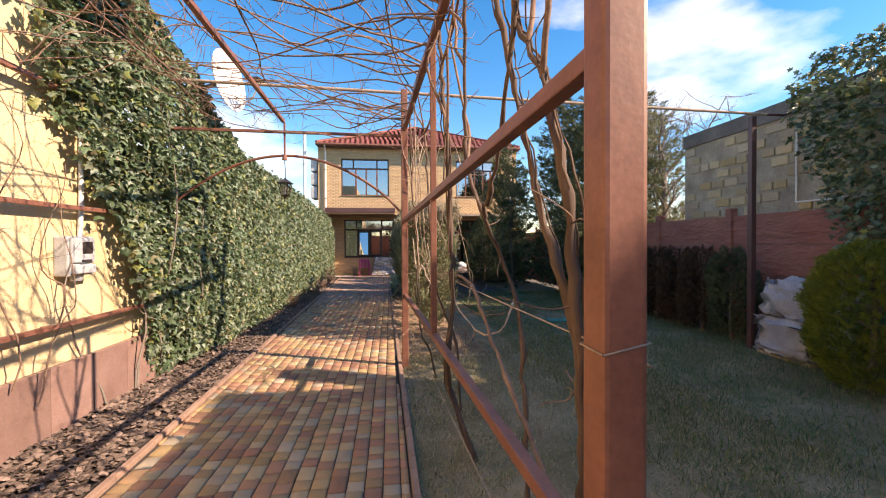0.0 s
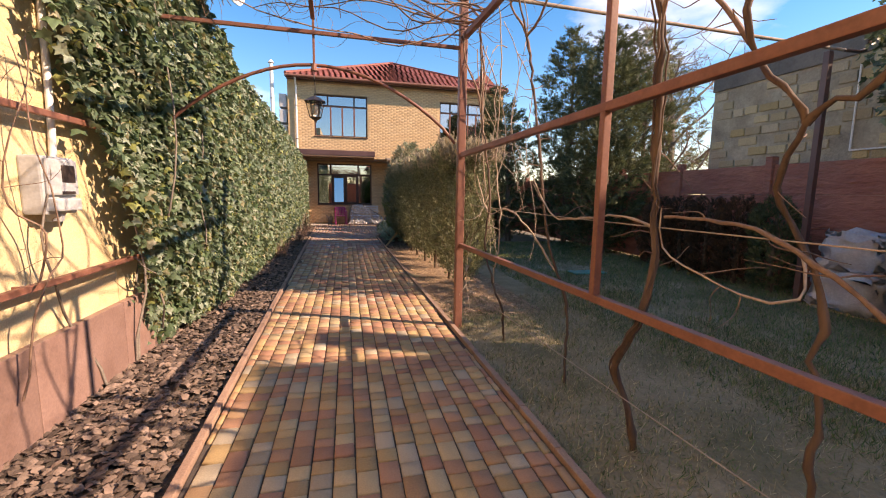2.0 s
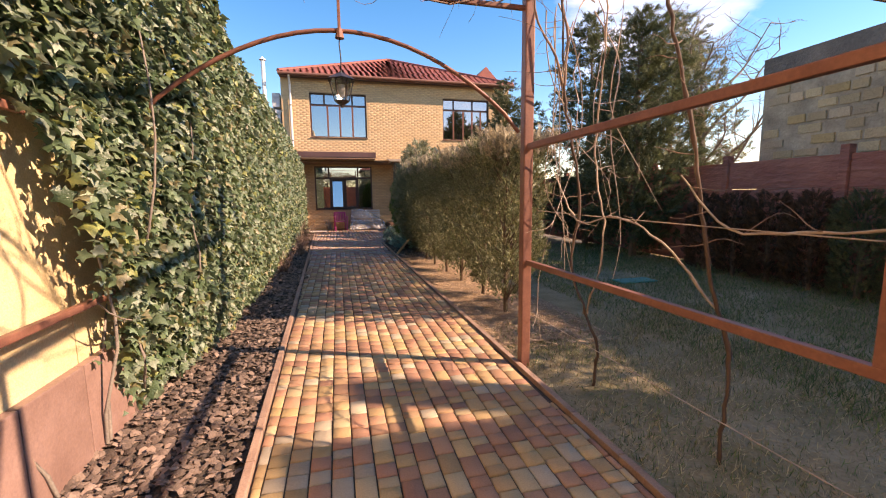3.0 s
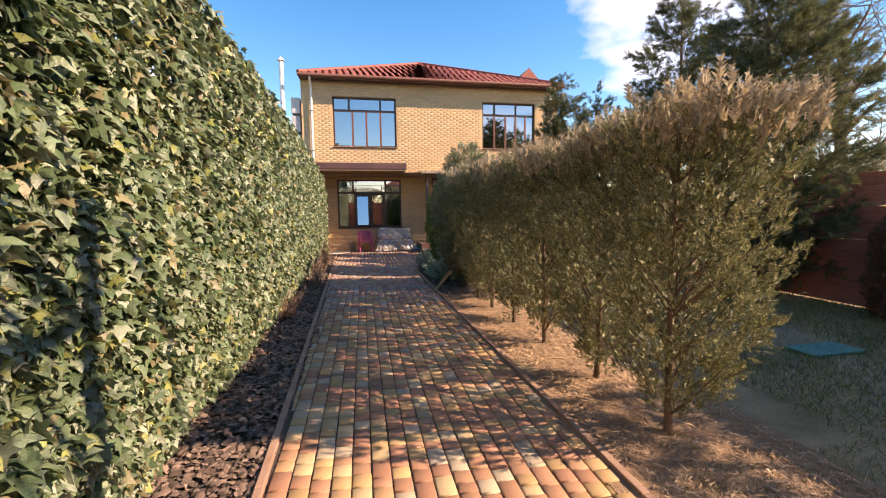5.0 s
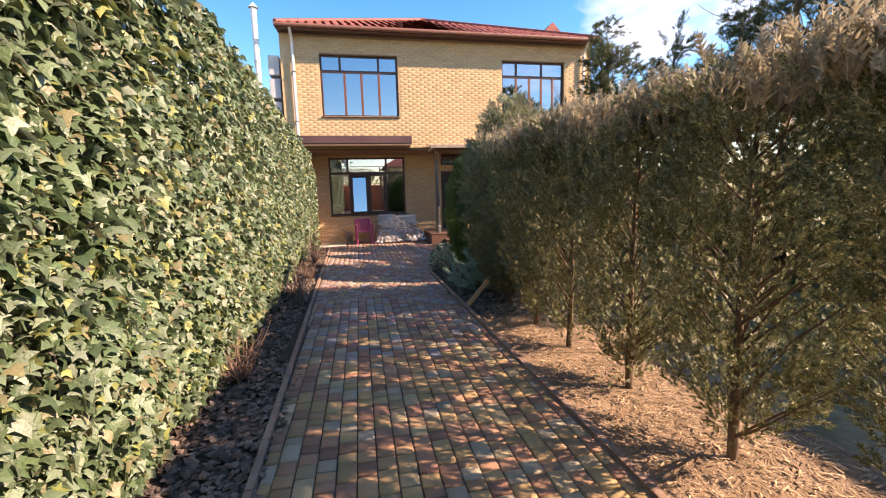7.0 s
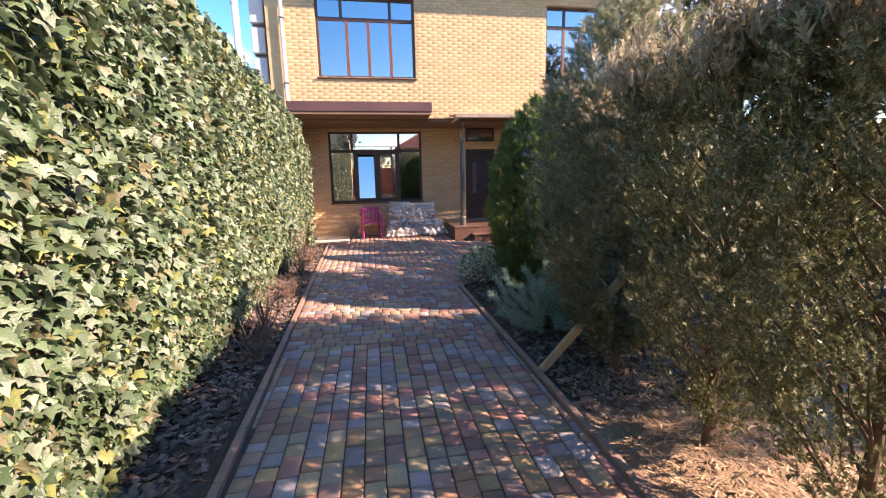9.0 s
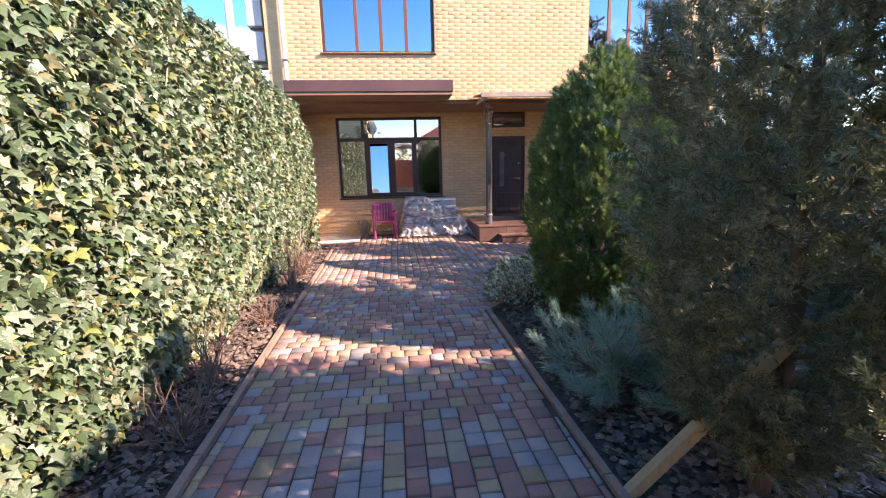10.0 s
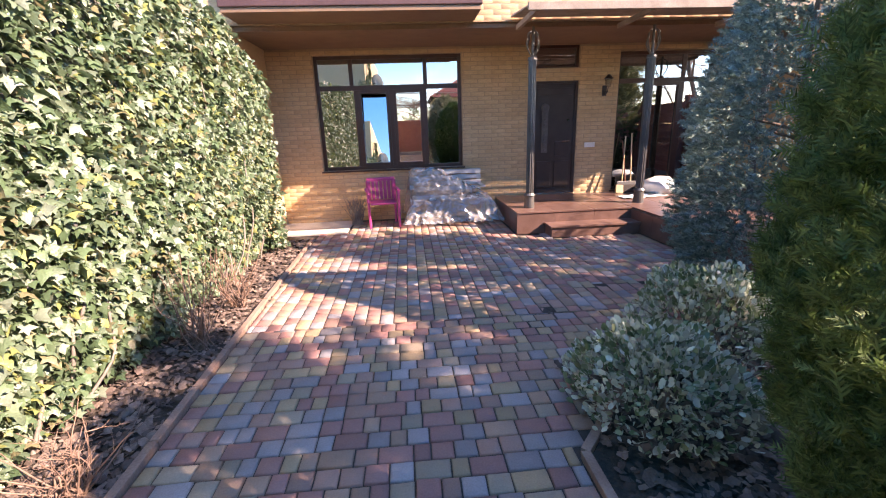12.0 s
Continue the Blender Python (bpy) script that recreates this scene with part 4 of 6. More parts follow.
# clipped juniper hedge, tree by tree
def hedge_tree(x, y, g, n, top):
    t = empty("juniper_tree", x, y)
    tagged(t, "clipped juniper with bare stem and browned top in the hedge", "tree", "juniper hedge trees")
    flatten = np.array([0.72, 1.12, 1.0])
    paths = [(p * flatten, r) for p, r in limbs(g, top * 0.95, 0.032, 0.58, 46, 0.1, 0.06, 1.1)]
    link("trunk", tubes("trunk", paths, 6), "bark", t)
    prof = [(0.16, 0.10), (0.40, 0.34), (0.8, 0.52), (1.3, 0.60), (2.0, 0.62), (top - 0.06, 0.60), (top, 0.52)]
    me = tufted("crown", g, n // 17, 17, prof, 0.066, 1.5, (FINE_V, FINE_F), 0.22, 0.75, 0.22, 3.0, flatten)
    link("crown", me, "juniper", t)["kind"] = "stuff"
    high = [(1.35, 0.58), (1.8, 0.60), (top - 0.06, 0.58), (top, 0.5)]
    me = tufted("upper_crown", g, 150, 16, high, 0.066, 2.2, (FINE_V, FINE_F), 0.22, 0.6, 0.2, 3.0, flatten)
    link("upper_crown", me, "juniper", t)["kind"] = "stuff"
    # browned upright shoots whose pale colour also carries the sunlit crest
    k = 1500
    p = np.stack([g.uniform(-0.42, 0.42, k), g.uniform(-0.66, 0.66, k), top - 0.10 + g.normal(0, 0.07, k)], -1)
    d = np.stack([g.normal(0, 0.25, k), g.normal(0, 0.25, k), np.ones(k)], -1)
    c = link("dry_top", scatter("dry_top", FINE_V, FINE_F, aim(d, g.uniform(0, 6.28, k), g.uniform(0.05, 0.16, k)), p), "juniper_brown_sunlit", t, "browned clipped shoots on top, paled as if sunlit")
    c["kind"] = "stuff"
    return t


hg = np.random.default_rng(12)
kinds = [hedge_tree(0.98, 6.56, hg, 7800, 2.20), hedge_tree(1.02, 7.55, hg, 7800, 2.17)]
for k, (x, y) in enumerate(((1.0, 8.65), (0.98, 9.6), (0.95, 10.55), (0.92, 11.3))):
    c = copy_thing(kinds[k % 2], pose(x, y, 0, 0, 0, 180 * (k % 3 > 0) + 3 * k))
    c.scale = (1, 1, 1.0 + 0.015 * k)

conifer("juniper_bush", 0.98, 12.35, hg, [(0.25, 0.25), (0.6, 0.5), (1.3, 0.66), (2.1, 0.60), (2.6, 0.35), (2.9, 0.08)], 15000, 0.085, 1.0, "juniper_dark", "tall dark grey-green juniper propped by a stake", "shrub", depth=0.6, tuft=0.26, each=18)
conifer("thuja", 1.10, 14.3, hg, [(0.18, 0.30), (0.5, 0.50), (1.1, 0.64), (1.7, 0.60), (2.2, 0.38), (2.5, 0.08)], 24000, 0.078, 2.0, "thuja", "egg-shaped bright green thuja in the bed", "shrub", depth=0.26, loose=0.28, lump=0.07, freq=6.0, tuft=0.12, each=14)
conifer("blue_spruce", 2.3, 16.4, hg, [(0.3, 0.62), (0.8, 0.76), (1.6, 0.72), (2.4, 0.46), (3.2, 0.06)], 12000, 0.10, 0.3, "spruce", "blue-green spruce beside the terrace", "tree", depth=0.4, shape=(FINE_V, FINE_F))
conifer("thuja", 4.0, 15.6, hg, [(0.2, 0.5), (0.8, 0.75), (1.6, 0.7), (2.3, 0.4), (2.7, 0.06)], 5000, 0.13, 1.4, "conifer", "dark green thuja behind the shrubs", "shrub")

# large conifers and garden shrubs
def big_conifer(x, y, h, r, n, g, label, material="conifer"):
    return conifer("conifer_tree", x, y, g, [(0.3, r * 0.75), (h * 0.2, r), (h * 0.5, r * 1.0), (h * 0.75, r * 0.72), (h * 0.92, r * 0.32), (h, 0.06)], int(n * 1.5), 0.19, 0.6, material, label, "tree", trunk=0.10, branches=46, depth=0.7, loose=0.4, lump=0.5, freq=1.3, tuft=0.55, each=24)


big_conifer(6.05, 10.45, 5.8, 1.25, 7500, hg, "tall dark green conifer by the fence")
big_conifer(6.3, 12.9, 6.6, 1.35, 5800, hg, "dark green conifer behind the juniper hedge")
big_conifer(4.6, 13.6, 4.4, 0.6, 1300, hg, "narrow dark green conifer behind the spruce")
big_conifer(8.2, 11.7, 6.4, 1.5, 6000, hg, "lighter green conifer beyond the fence", "juniper")
big_conifer(5.3, 16.8, 5.8, 0.95, 5000, hg, "green conifer beside the house")

for k, y in enumerate((5.75, 6.4, 7.05, 7.7, 8.35)):
    conifer("fence_shrub", 6.05, y, hg, [(0.05, 0.28), (0.5, 0.36), (1.2, 0.33), (1.5, 0.12)], 2200, 0.11, 1.2, "barberry" if k != 0 else "conifer", "dark brown-green clipped shrub along the fence", "shrub", group="shrubs along the fence", lump=0.3)
conifer("globe_thuja", 5.4, 3.2, hg, [(0.05, 0.3), (0.45, 0.5), (0.95, 0.56), (1.4, 0.40), (1.6, 0.08)], 7000, 0.10, 0.9, "thuja_yellow", "rounded yellow-green thuja on the lawn", "shrub", depth=0.25)

# ---------- fence and neighbours ----------
fence = empty("garden_fence", 0, 0)
tagged(fence, "terracotta-painted concrete fence with stone-relief panels", "fence", kind="structure")
for k in range(13):
    y0 = -6 + 2.06 * k
    for j in range(4):
        block("fence_panel", (6.62, 6.67, y0 + 0.13, y0 + 2.05, 0.0 + 0.53 * j, 0.525 + 0.53 * j), "terracotta", fence, bevel=0.006)
    block("fence_post", (6.57, 6.72, y0, y0 + 0.125, 0, 2.26), "terracotta", fence, bevel=0.01)

stone = tagged(block("wall_neighbour", (7.02, 7.4, -3.0, 8.15, 0, 4.02), "greymortar", bevel=0.01), "old yellow shell-stone wall with grey mortar", "wall", kind="structure")
part("coping", box(bmesh.new(), 6.985, 7.43, -3.02, 8.17, 3.76, 4.05, 0.012), "oldcement_gapshade", stone, "dark weathered cement band along the top")
gs = np.random.default_rng(5)
z, row = 2.15, 0
while z < 3.75:
    y = 4.5 - 0.2 * (row % 2)
    while y < 8.05:
        L = gs.uniform(0.24, 0.44)
        e = min(y + L - 0.045, 8.13)
        if gs.uniform() < 0.62:
            ob = block("stone_block", (7.0 - gs.uniform(0, 0.012), 7.03, y, e, z + gs.uniform(0, 0.02), z + 0.135 + gs.uniform(0, 0.03)), "limestone", stone, bevel=0.008)
        y += L
    z, row = z + 0.20, row + 1

# tall house behind, its corner shades the start of the path
nh = empty("neighbour_house", 0, 0)
tagged(nh, "pale two-storey house with red tiled roof beyond the fence", "house")
block("wall", (8.2, 15.5, -11, 0.05, 0, 6.9), "stucco", nh, bevel=0.02)
# unseen column, added and sized to cast the narrow shadow across the path
block("shade_column", (7.55, 7.95, 0.95, 1.32, 0, 6.35), "stucco", nh, bevel=0.02)
hr = hip_roof("neighbour_roof", 8.05, 15.7, -11.2, 0.12, 6.9, 2.2, "red tiled roof")
hr.parent = nh
for y in (-2.2, -5.5, -8.8):
    for z in (1.2, 4.3):
        w_ = block("window", (8.17, 8.21, y - 0.6, y + 0.6, z, z + 1.4), "frame", nh, bevel=0.01)

back = tagged(block("wall_back", (-3.0, 7.0, -8.3, -8.0, 0, 2.6), "terracotta", bevel=0.02), "terracotta wall closing the yard behind", "wall", kind="structure")


# house and trees at the back of the yard, mirrored in the panes
rh = empty("rear_house", 0, 0)
tagged(rh, "pale house with red tiled roof at the back of the yard", "house")
block("wall", (2.4, 11, -23, -15, 0, 4.9), "stucco", rh, bevel=0.02)
hip_roof("rear_house_roof", 2.0, 11.4, -23.4, -14.6, 4.9, 2.6, "red tiled roof").parent = rh
for x in (3.6, 6.2, 8.8):
    block("window", (x, x + 1.2, -14.99, -14.95, 1.2, 2.6), "frame", rh, bevel=0.01)
for x, y, h in ((-2.2, -10.2, 4.6), (0.2, -11.0, 4.2), (2.2, -10.0, 4.8)):
    big_conifer(x, y, h, 1.15, 1600, hg, "dark green conifer behind the yard wall")

# dry needles on the soil under the hedge
lg = np.random.default_rng(61)
ln = 9000
lp = np.stack([lg.uniform(0.45, 1.7, ln), lg.uniform(5.2, 12.3, ln), 0.006 + lg.uniform(0, 0.012, ln)], -1)
lm = turns(lg.uniform(0, 6.28, ln), lg.normal(0, 0.15, ln), lg.normal(0, 0.3, ln), lg.uniform(0.03, 0.09, ln))
tagged(link("needle_litter", scatter("needle_litter", [(-0.08, 0, 0), (0.08, 0, 0), (0.05, 1, 0.02)], [(0, 1, 2)], lm, lp), "litter"), "dry pale needles and straw under the hedge", "litter", kind="stuff")


# ---------- pergola ----------
def trellis_x(y):
    return 0.47 + (4.93 - y) * 0.053


pergola = empty("pergola", 0.5, 4.93)
tagged(pergola, "red-brown painted steel pergola with trellis rails over the path", "pergola")
PO = np.array([0.5, 4.93, 0])


def member(name, p, q, w, parent, off, material="rust", round_=False):
    p, q = Vector(p) - Vector(off), Vector(q) - Vector(off)
    bm = cyl(bmesh.new(), p, q, w / 2, seg=12) if round_ else beam(bmesh.new(), p, q, w, w * 0.12)
    return part(name, bm, material, parent)


member("post", (0.47, 4.93, -0.05), (0.47, 4.93, 3.66), 0.085, pergola, PO)
member("post", (0.718, 0.173, -0.05), (0.718, 0.173, 3.30), 0.09, pergola, PO)
member("post", (trellis_x(2.49), 2.49, 0.95), (trellis_x(2.49), 2.49, 3.12), 0.045, pergola, PO)
for z0, z1, w in ((0.92, 0.94, 0.045), (2.02, 1.935, 0.05), (3.15, 3.15, 0.055)):
    member("rail", (trellis_x(0.22), 0.22, z0), (trellis_x(4.88), 4.88, z1), w, pergola, PO)
member("rail", (-0.87, -2.0, 3.15), (-1.06, 4.88, 3.18), 0.04, pergola, PO)
member("rail", (trellis_x(-2), -2.0, 3.16), (trellis_x(0.125), 0.125, 3.15), 0.055, pergola, PO)
member("crossbar", (-2.62, 4.95, 3.68), (6.05, 5.12, 3.60), 0.042, pergola, PO, "twig", True)
member("crossbar", (-2.62, 4.90, 3.06), (0.43, 4.93, 3.05), 0.035, pergola, PO)
member("crossbar", (-2.62, 0.17, 3.20), (0.67, 0.173, 3.20), 0.04, pergola, PO)
member("drop_rod", (-1.06, 4.93, 3.18), (-1.06, 4.93, 2.74), 0.022, pergola, PO)
part("knob", cyl(bmesh.new(), Vector((-1.06, 4.93, 2.70)) - Vector(PO), Vector((-1.06, 4.93, 2.77)) - Vector(PO), 0.035, 0.02, 10), "rust", pergola)
arc = [(-2.45 + 2.85 * s, 4.945, 2.06 + 0.70 * (math.sin(math.pi * s) ** 0.8)) for s in np.linspace(0, 1, 22)]
link("arch", tubes("arch", [(np.array(arc) - PO, np.full(22, 0.017))], 8), "rust", pergola)
tie = [(0.718 + 0.048 * x, 0.173 + 0.048 * y, 1.42 + 0.01 * x) for x, y in ((-1, -1), (1, -1), (1, 1), (-1, 1), (-1, -1))]
link("wire_tie", tubes("wire_tie", [(np.array(tie) - PO, np.full(5, 0.0025))], 5), "twig", pergola, "thin pale wire wound round the post")
# garden-side post that carries the long crossbar
gp = empty("garden_post", 5.85, 5.16)
tagged(gp, "dark red-brown steel post standing on the lawn", "post")
part("shaft", box(bmesh.new(), -0.04, 0.04, -0.04, 0.04, -0.05, 3.57, 0.005), "maroon", gp)
part("foot_plate", box(bmesh.new(), -0.08, 0.08, -0.08, 0.08, -0.03, 0.01, 0.004), "maroon", gp)
elbow = empty("pipe_elbow", 6.05, 5.12, 3.60)
tagged(elbow, "bent brown pipe end of the long crossbar", "pipe")
link("bend", tubes("bend", [(np.array([(0, 0, 0), (0.30, 0, 0.0), (0.42, 0, 0.04), (0.46, 0, 0.14), (0.46, 0, 0.42)]), np.full(5, 0.024))], 8), "maroon", elbow)

# rails on the stucco wall
wr = empty("wall_trellis", -2.57, 2.4)
tagged(wr, "rusty red-brown steel trellis on the stucco wall", "trellis")
WO = (-2.57, 2.4, 0)
for z in (0.92, 1.96, 2.98):
    member("rail", (-2.57, -3, z), (-2.57, 4.72 if z < 1 else 4.25, z), 0.04, wr, WO)
for y in (2.38, -0.6):
    member("upright", (-2.535, y, 0.6), (-2.535, y, 3.0), 0.038, wr, WO)
for z in (0.92, 1.96, 2.98):
    for y in (0.2, 3.3):
        member("bracket", (-2.67, y, z), (-2.58, y, z), 0.02, wr, WO)

# lantern
lan = empty("hanging_lantern", -1.06, 4.945, 2.21)
tagged(lan, "black metal hanging lantern with frosted panes under the arch", "lantern")
link("chain", tubes("chain", [(np.array([(0, 0, 0.25), (0.004, 0, 0.35), (-0.004, 0, 0.45), (0, 0, 0.54)]), np.full(4, 0.005))], 5), "dark", lan)
part("roof_cap", cyl(cyl(bmesh.new(), (0, 0, 0.195), (0, 0, 0.245), 0.115, 0.03, 6), (0, 0, 0.245), (0, 0, 0.262), 0.018, 0.012, 6), "dark", lan)
part("glass_body", cyl(bmesh.new(), (0, 0, 0.045), (0, 0, 0.193), 0.052, 0.088, 6), "lampglass", lan)
part("base", cyl(cyl(bmesh.new(), (0, 0, 0.02), (0, 0, 0.044), 0.03, 0.062, 6), (0, 0, -0.005), (0, 0, 0.02), 0.012, 0.02, 6), "dark", lan)
for k in range(6):
    a = k * math.pi / 3
    part("glazing_bar", cyl(bmesh.new(), (0.054 * math.cos(a), 0.054 * math.sin(a), 0.044), (0.09 * math.cos(a), 0.09 * math.sin(a), 0.195), 0.005, seg=5), "dark", lan)
part("lamp_holder", cyl(bmesh.new(), (0, 0, 0.07), (0, 0, 0.16), 0.02, 0.028, 8), "white", lan)

# wires
for z, dx in ((1.36, 0.10), (0.42, 0.08), (3.28, 0.0)):
    wpts = wander((trellis_x(0.2) + dx, 0.2, z), (trellis_x(4.9) + dx, 4.9, z + 0.03), 12, 0.01, rng, 0.02)
    tagged(link("trellis_wire", tubes("trellis_wire", [(wpts, np.full(12, 0.0032))], 5), "twig"), "thin pale wire strung along the trellis", "wire")


# ---------- grape vines ----------
def twigs_on(pts, g, n, length, paths, r=0.0035, up=0.0):
    for _ in range(n):
        i = g.integers(1, len(pts) - 1)
        d = g.normal(0, 1, 3)
        d[2] = d[2] * 0.5 + up
        q = pts[i] + d / np.linalg.norm(d) * length * g.uniform(0.4, 1.2)
        w = wander(pts[i], q, 7, length * 0.22, g)
        paths.append((w, np.linspace(r, r * 0.35, 7)))


def along(points, g, step=0.07, amp=0.0045):
    """A smooth, slightly knotty line through a few places."""
    c = np.asarray(points, float)
    e = np.concatenate([[2 * c[0] - c[1]], c, [2 * c[-1] - c[-2]]])
    out = []
    for i in range(1, len(e) - 2):
        n = max(2, int(np.linalg.norm(e[i + 1] - e[i]) / step))
        for t in np.linspace(0, 1, n, endpoint=False):
            a, b, q, d = e[i - 1], e[i], e[i + 1], e[i + 2]
            out.append(0.5 * (2 * b + (q - a) * t + (2 * a - 5 * b + 4 * q - d) * t * t + (3 * b - a - 3 * q + d) * t ** 3))
    out.append(e[-2])
    out = np.array(out)
    return out + g.normal(0, amp, out.shape)


def vine(stems, canes, g, label):
    """Gnarled stems through given places (the first stands in the ground), each with its radius; canes rise from them and arch over the path."""
    bx, by = stems[0][0][0][:2]
    v = empty("grape_vine", bx, by)
    tagged(v, label, "vine", "vines on the trellis")
    off = np.array([bx, by, 0])
    fine = []
    for points, radius, material in stems:
        c = along(points, g)
        n = len(c)
        rad = 0.6 * radius * np.linspace(1.0, 0.6, n) * (1 + 0.16 * g.normal(0, 1, n))
        rad[g.integers(0, n, max(1, n // 7))] *= 1.35
        link("trunk" if radius > 0.016 else "arm", tubes("trunk", [(c - off, np.abs(rad) + 0.002)], 9), material, v)
        if radius > 0.02:
            for k in range(3):
                w = c + np.cumsum(g.normal(0, 0.006, c.shape), 0) * 0.5 + radius * 0.5 * np.stack([np.cos(np.arange(n) * 0.35 + 2.1 * k), np.sin(np.arange(n) * 0.35 + 2.1 * k), np.zeros(n)], -1)
                link("bark_strip", tubes("bark_strip", [(w - off, np.full(n, radius * 0.17))], 5), material, v)
        twigs_on(c[n // 3:] - off, g, max(3, n // 4), 0.22, fine)
    trunk = along(stems[0][0], g)
    for k in range(canes):
        s = trunk[g.integers(int(len(trunk) * 0.6), len(trunk))]
        j = np.array([trellis_x(s[1]) + g.normal(0.03, 0.05), np.clip(s[1] + g.normal(0, 0.35), 0.3, 4.8), 3.2])
        c1 = wander(s, j, 10, 0.10, g)
        e = np.array([g.uniform(-2.4, 0.0), np.clip(j[1] + g.normal(0, 0.8), 0.3, 5.2), 3.22 + g.uniform(-0.04, 0.22)])
        c = np.concatenate([c1[:-1], wander(j, e, 12, 0.25, g, -0.05)])
        link("cane", tubes("cane", [(c - off, np.linspace(0.011, 0.003, len(c)))], 6), "cane", v)
        twigs_on(c - off, g, 8, 0.36, fine)
    link("side_twig", tubes("side_twig", fine, 4), "cane", v)["kind"] = "stuff"
    return v


vg = np.random.default_rng(44)
BARK = "gnarled bare grape vine with reddish peeling bark on the trellis"
vine([([(0.91, 2.45, -0.04), (0.80, 2.38, 0.28), (0.72, 2.42, 0.52), (0.66, 2.21, 0.84), (0.68, 2.15, 1.09), (0.70, 2.18, 1.42), (0.68, 2.19, 1.90), (0.66, 2.22, 2.41), (0.64, 2.45, 3.20)], 0.030, "vine"),
      ([(0.69, 2.18, 1.36), (0.72, 2.45, 1.40), (0.74, 2.80, 1.37), (0.68, 3.15, 1.36), (0.64, 3.42, 1.62)], 0.009, "twig")], 3, vg, BARK)
vine([([(1.02, 1.58, -0.04), (1.01, 1.58, 0.70), (1.0, 1.635, 0.87), (1.0, 1.59, 1.0), (1.0, 1.62, 1.15), (0.98, 1.70, 1.335), (0.92, 1.78, 1.55), (0.78, 1.60, 1.77), (0.75, 1.63, 1.86), (0.72, 1.81, 2.21), (0.70, 1.70, 3.20)], 0.020, "vine"),
      ([(0.78, 1.60, 1.77), (0.76, 1.49, 1.83), (0.76, 1.36, 1.88), (0.76, 1.0, 2.45), (0.74, 0.90, 3.20)], 0.017, "vine"),
      ([(0.98, 1.70, 1.30), (0.86, 1.60, 1.13), (0.76, 1.74, 1.12), (0.72, 1.92, 1.17), (0.70, 2.11, 1.27), (0.69, 2.14, 1.45)], 0.007, "twig")], 3, vg, BARK)
vine([([(0.95, 0.72, -0.04), (0.88, 0.64, 0.60), (0.82, 0.53, 1.20), (0.79, 0.50, 1.45), (0.78, 0.53, 1.75), (0.78, 0.62, 1.97), (0.78, 0.70, 2.16), (0.78, 0.88, 2.36), (0.78, 1.01, 2.51), (0.78, 1.05, 2.87), (0.72, 1.25, 3.22)], 0.024, "vine"),
      ([(0.82, 0.52, 1.25), (0.79, 0.62, 1.55), (0.78, 0.76, 1.76), (0.77, 0.95, 2.15), (0.75, 1.12, 2.54), (0.71, 1.35, 3.20)], 0.021, "vine"),
      ([(0.88, 0.66, 0.58), (0.80, 0.95, 0.90), (0.75, 1.28, 1.16), (0.73, 1.54, 1.32), (0.72, 1.77, 1.40), (0.71, 2.13, 1.42)], 0.015, "cane")], 4, vg, BARK)
vine([([(0.95, 3.35, -0.04), (0.90, 3.29, 0.66), (0.78, 3.30, 0.98), (0.68, 3.30, 1.36), (0.66, 3.40, 1.90), (0.64, 3.60, 2.60), (0.58, 3.80, 3.20)], 0.017, "vine"),
      ([(0.82, 3.30, 0.9), (0.66, 3.55, 1.25), (0.62, 3.9, 1.38), (0.58, 4.3, 1.34), (0.56, 4.6, 1.7)], 0.009, "twig")], 2, vg, BARK)
vine([([(0.82, 4.38, -0.04), (0.74, 4.22, 0.36), (0.64, 4.17, 0.55), (0.58, 4.36, 1.0), (0.60, 4.30, 1.5), (0.55, 4.45, 2.2), (0.52, 4.5, 3.2)], 0.016, "vine"),
      ([(0.62, 4.2, 0.65), (0.60, 4.0, 1.2), (0.58, 4.1, 1.8), (0.56, 4.0, 2.6), (0.55, 4.1, 3.2)], 0.008, "twig")], 2, vg, BARK)

# canes lying over the pergola
def overhead():
    t = empty("overhead_vine", -1.0, 2.6, 3.2)
    tagged(t, "mesh of bare vine canes and tendrils over the path", "vine")
    off = np.array([-1.0, 2.6, 3.2])
    g = np.random.default_rng(9)
    paths, fine = [], []
    for k in range(30):
        y = g.uniform(0.2, 5.0)
        q = np.array([-2.5 + g.uniform(0, 0.9), np.clip(y + g.normal(0, 0.8), -0.2, 5.3), 3.24 + g.uniform(-0.05, 0.25)])
        c = wander((trellis_x(y), y, 3.2), q, 18, 0.30, g, -0.06)
        paths.append((c - off, np.linspace(0.009, 0.004, 18)))
        twigs_on(c - off, g, 15, 0.42, fine, 0.0032)
    for k in range(8):
        x = g.uniform(-2.2, 0.3)
        c = wander((x, 0.0, 3.25), (x + g.normal(0, 0.5), 5.0, 3.25), 20, 0.3, g)
        paths.append((c - off, np.linspace(0.008, 0.004, 20)))
        twigs_on(c - off, g, 12, 0.4, fine, 0.0032)
    for k in range(40):
        x, y = g.uniform(-2.3, 0.5), g.uniform(0.4, 5.0)
        c = wander((x, y, 3.2), (x + g.normal(0, 0.12), y + g.normal(0, 0.12), 3.2 - g.uniform(0.15, 0.6)), 7, 0.1, g)
        fine.append((c - off, np.linspace(0.003, 0.0015, 7)))
    for one in paths:
        link("cane", tubes("cane", [one], 5), "cane", t)
    c = link("twig_mass", tubes("twig_mass", fine, 4), "cane", t)
    c["kind"] = "stuff"


overhead()


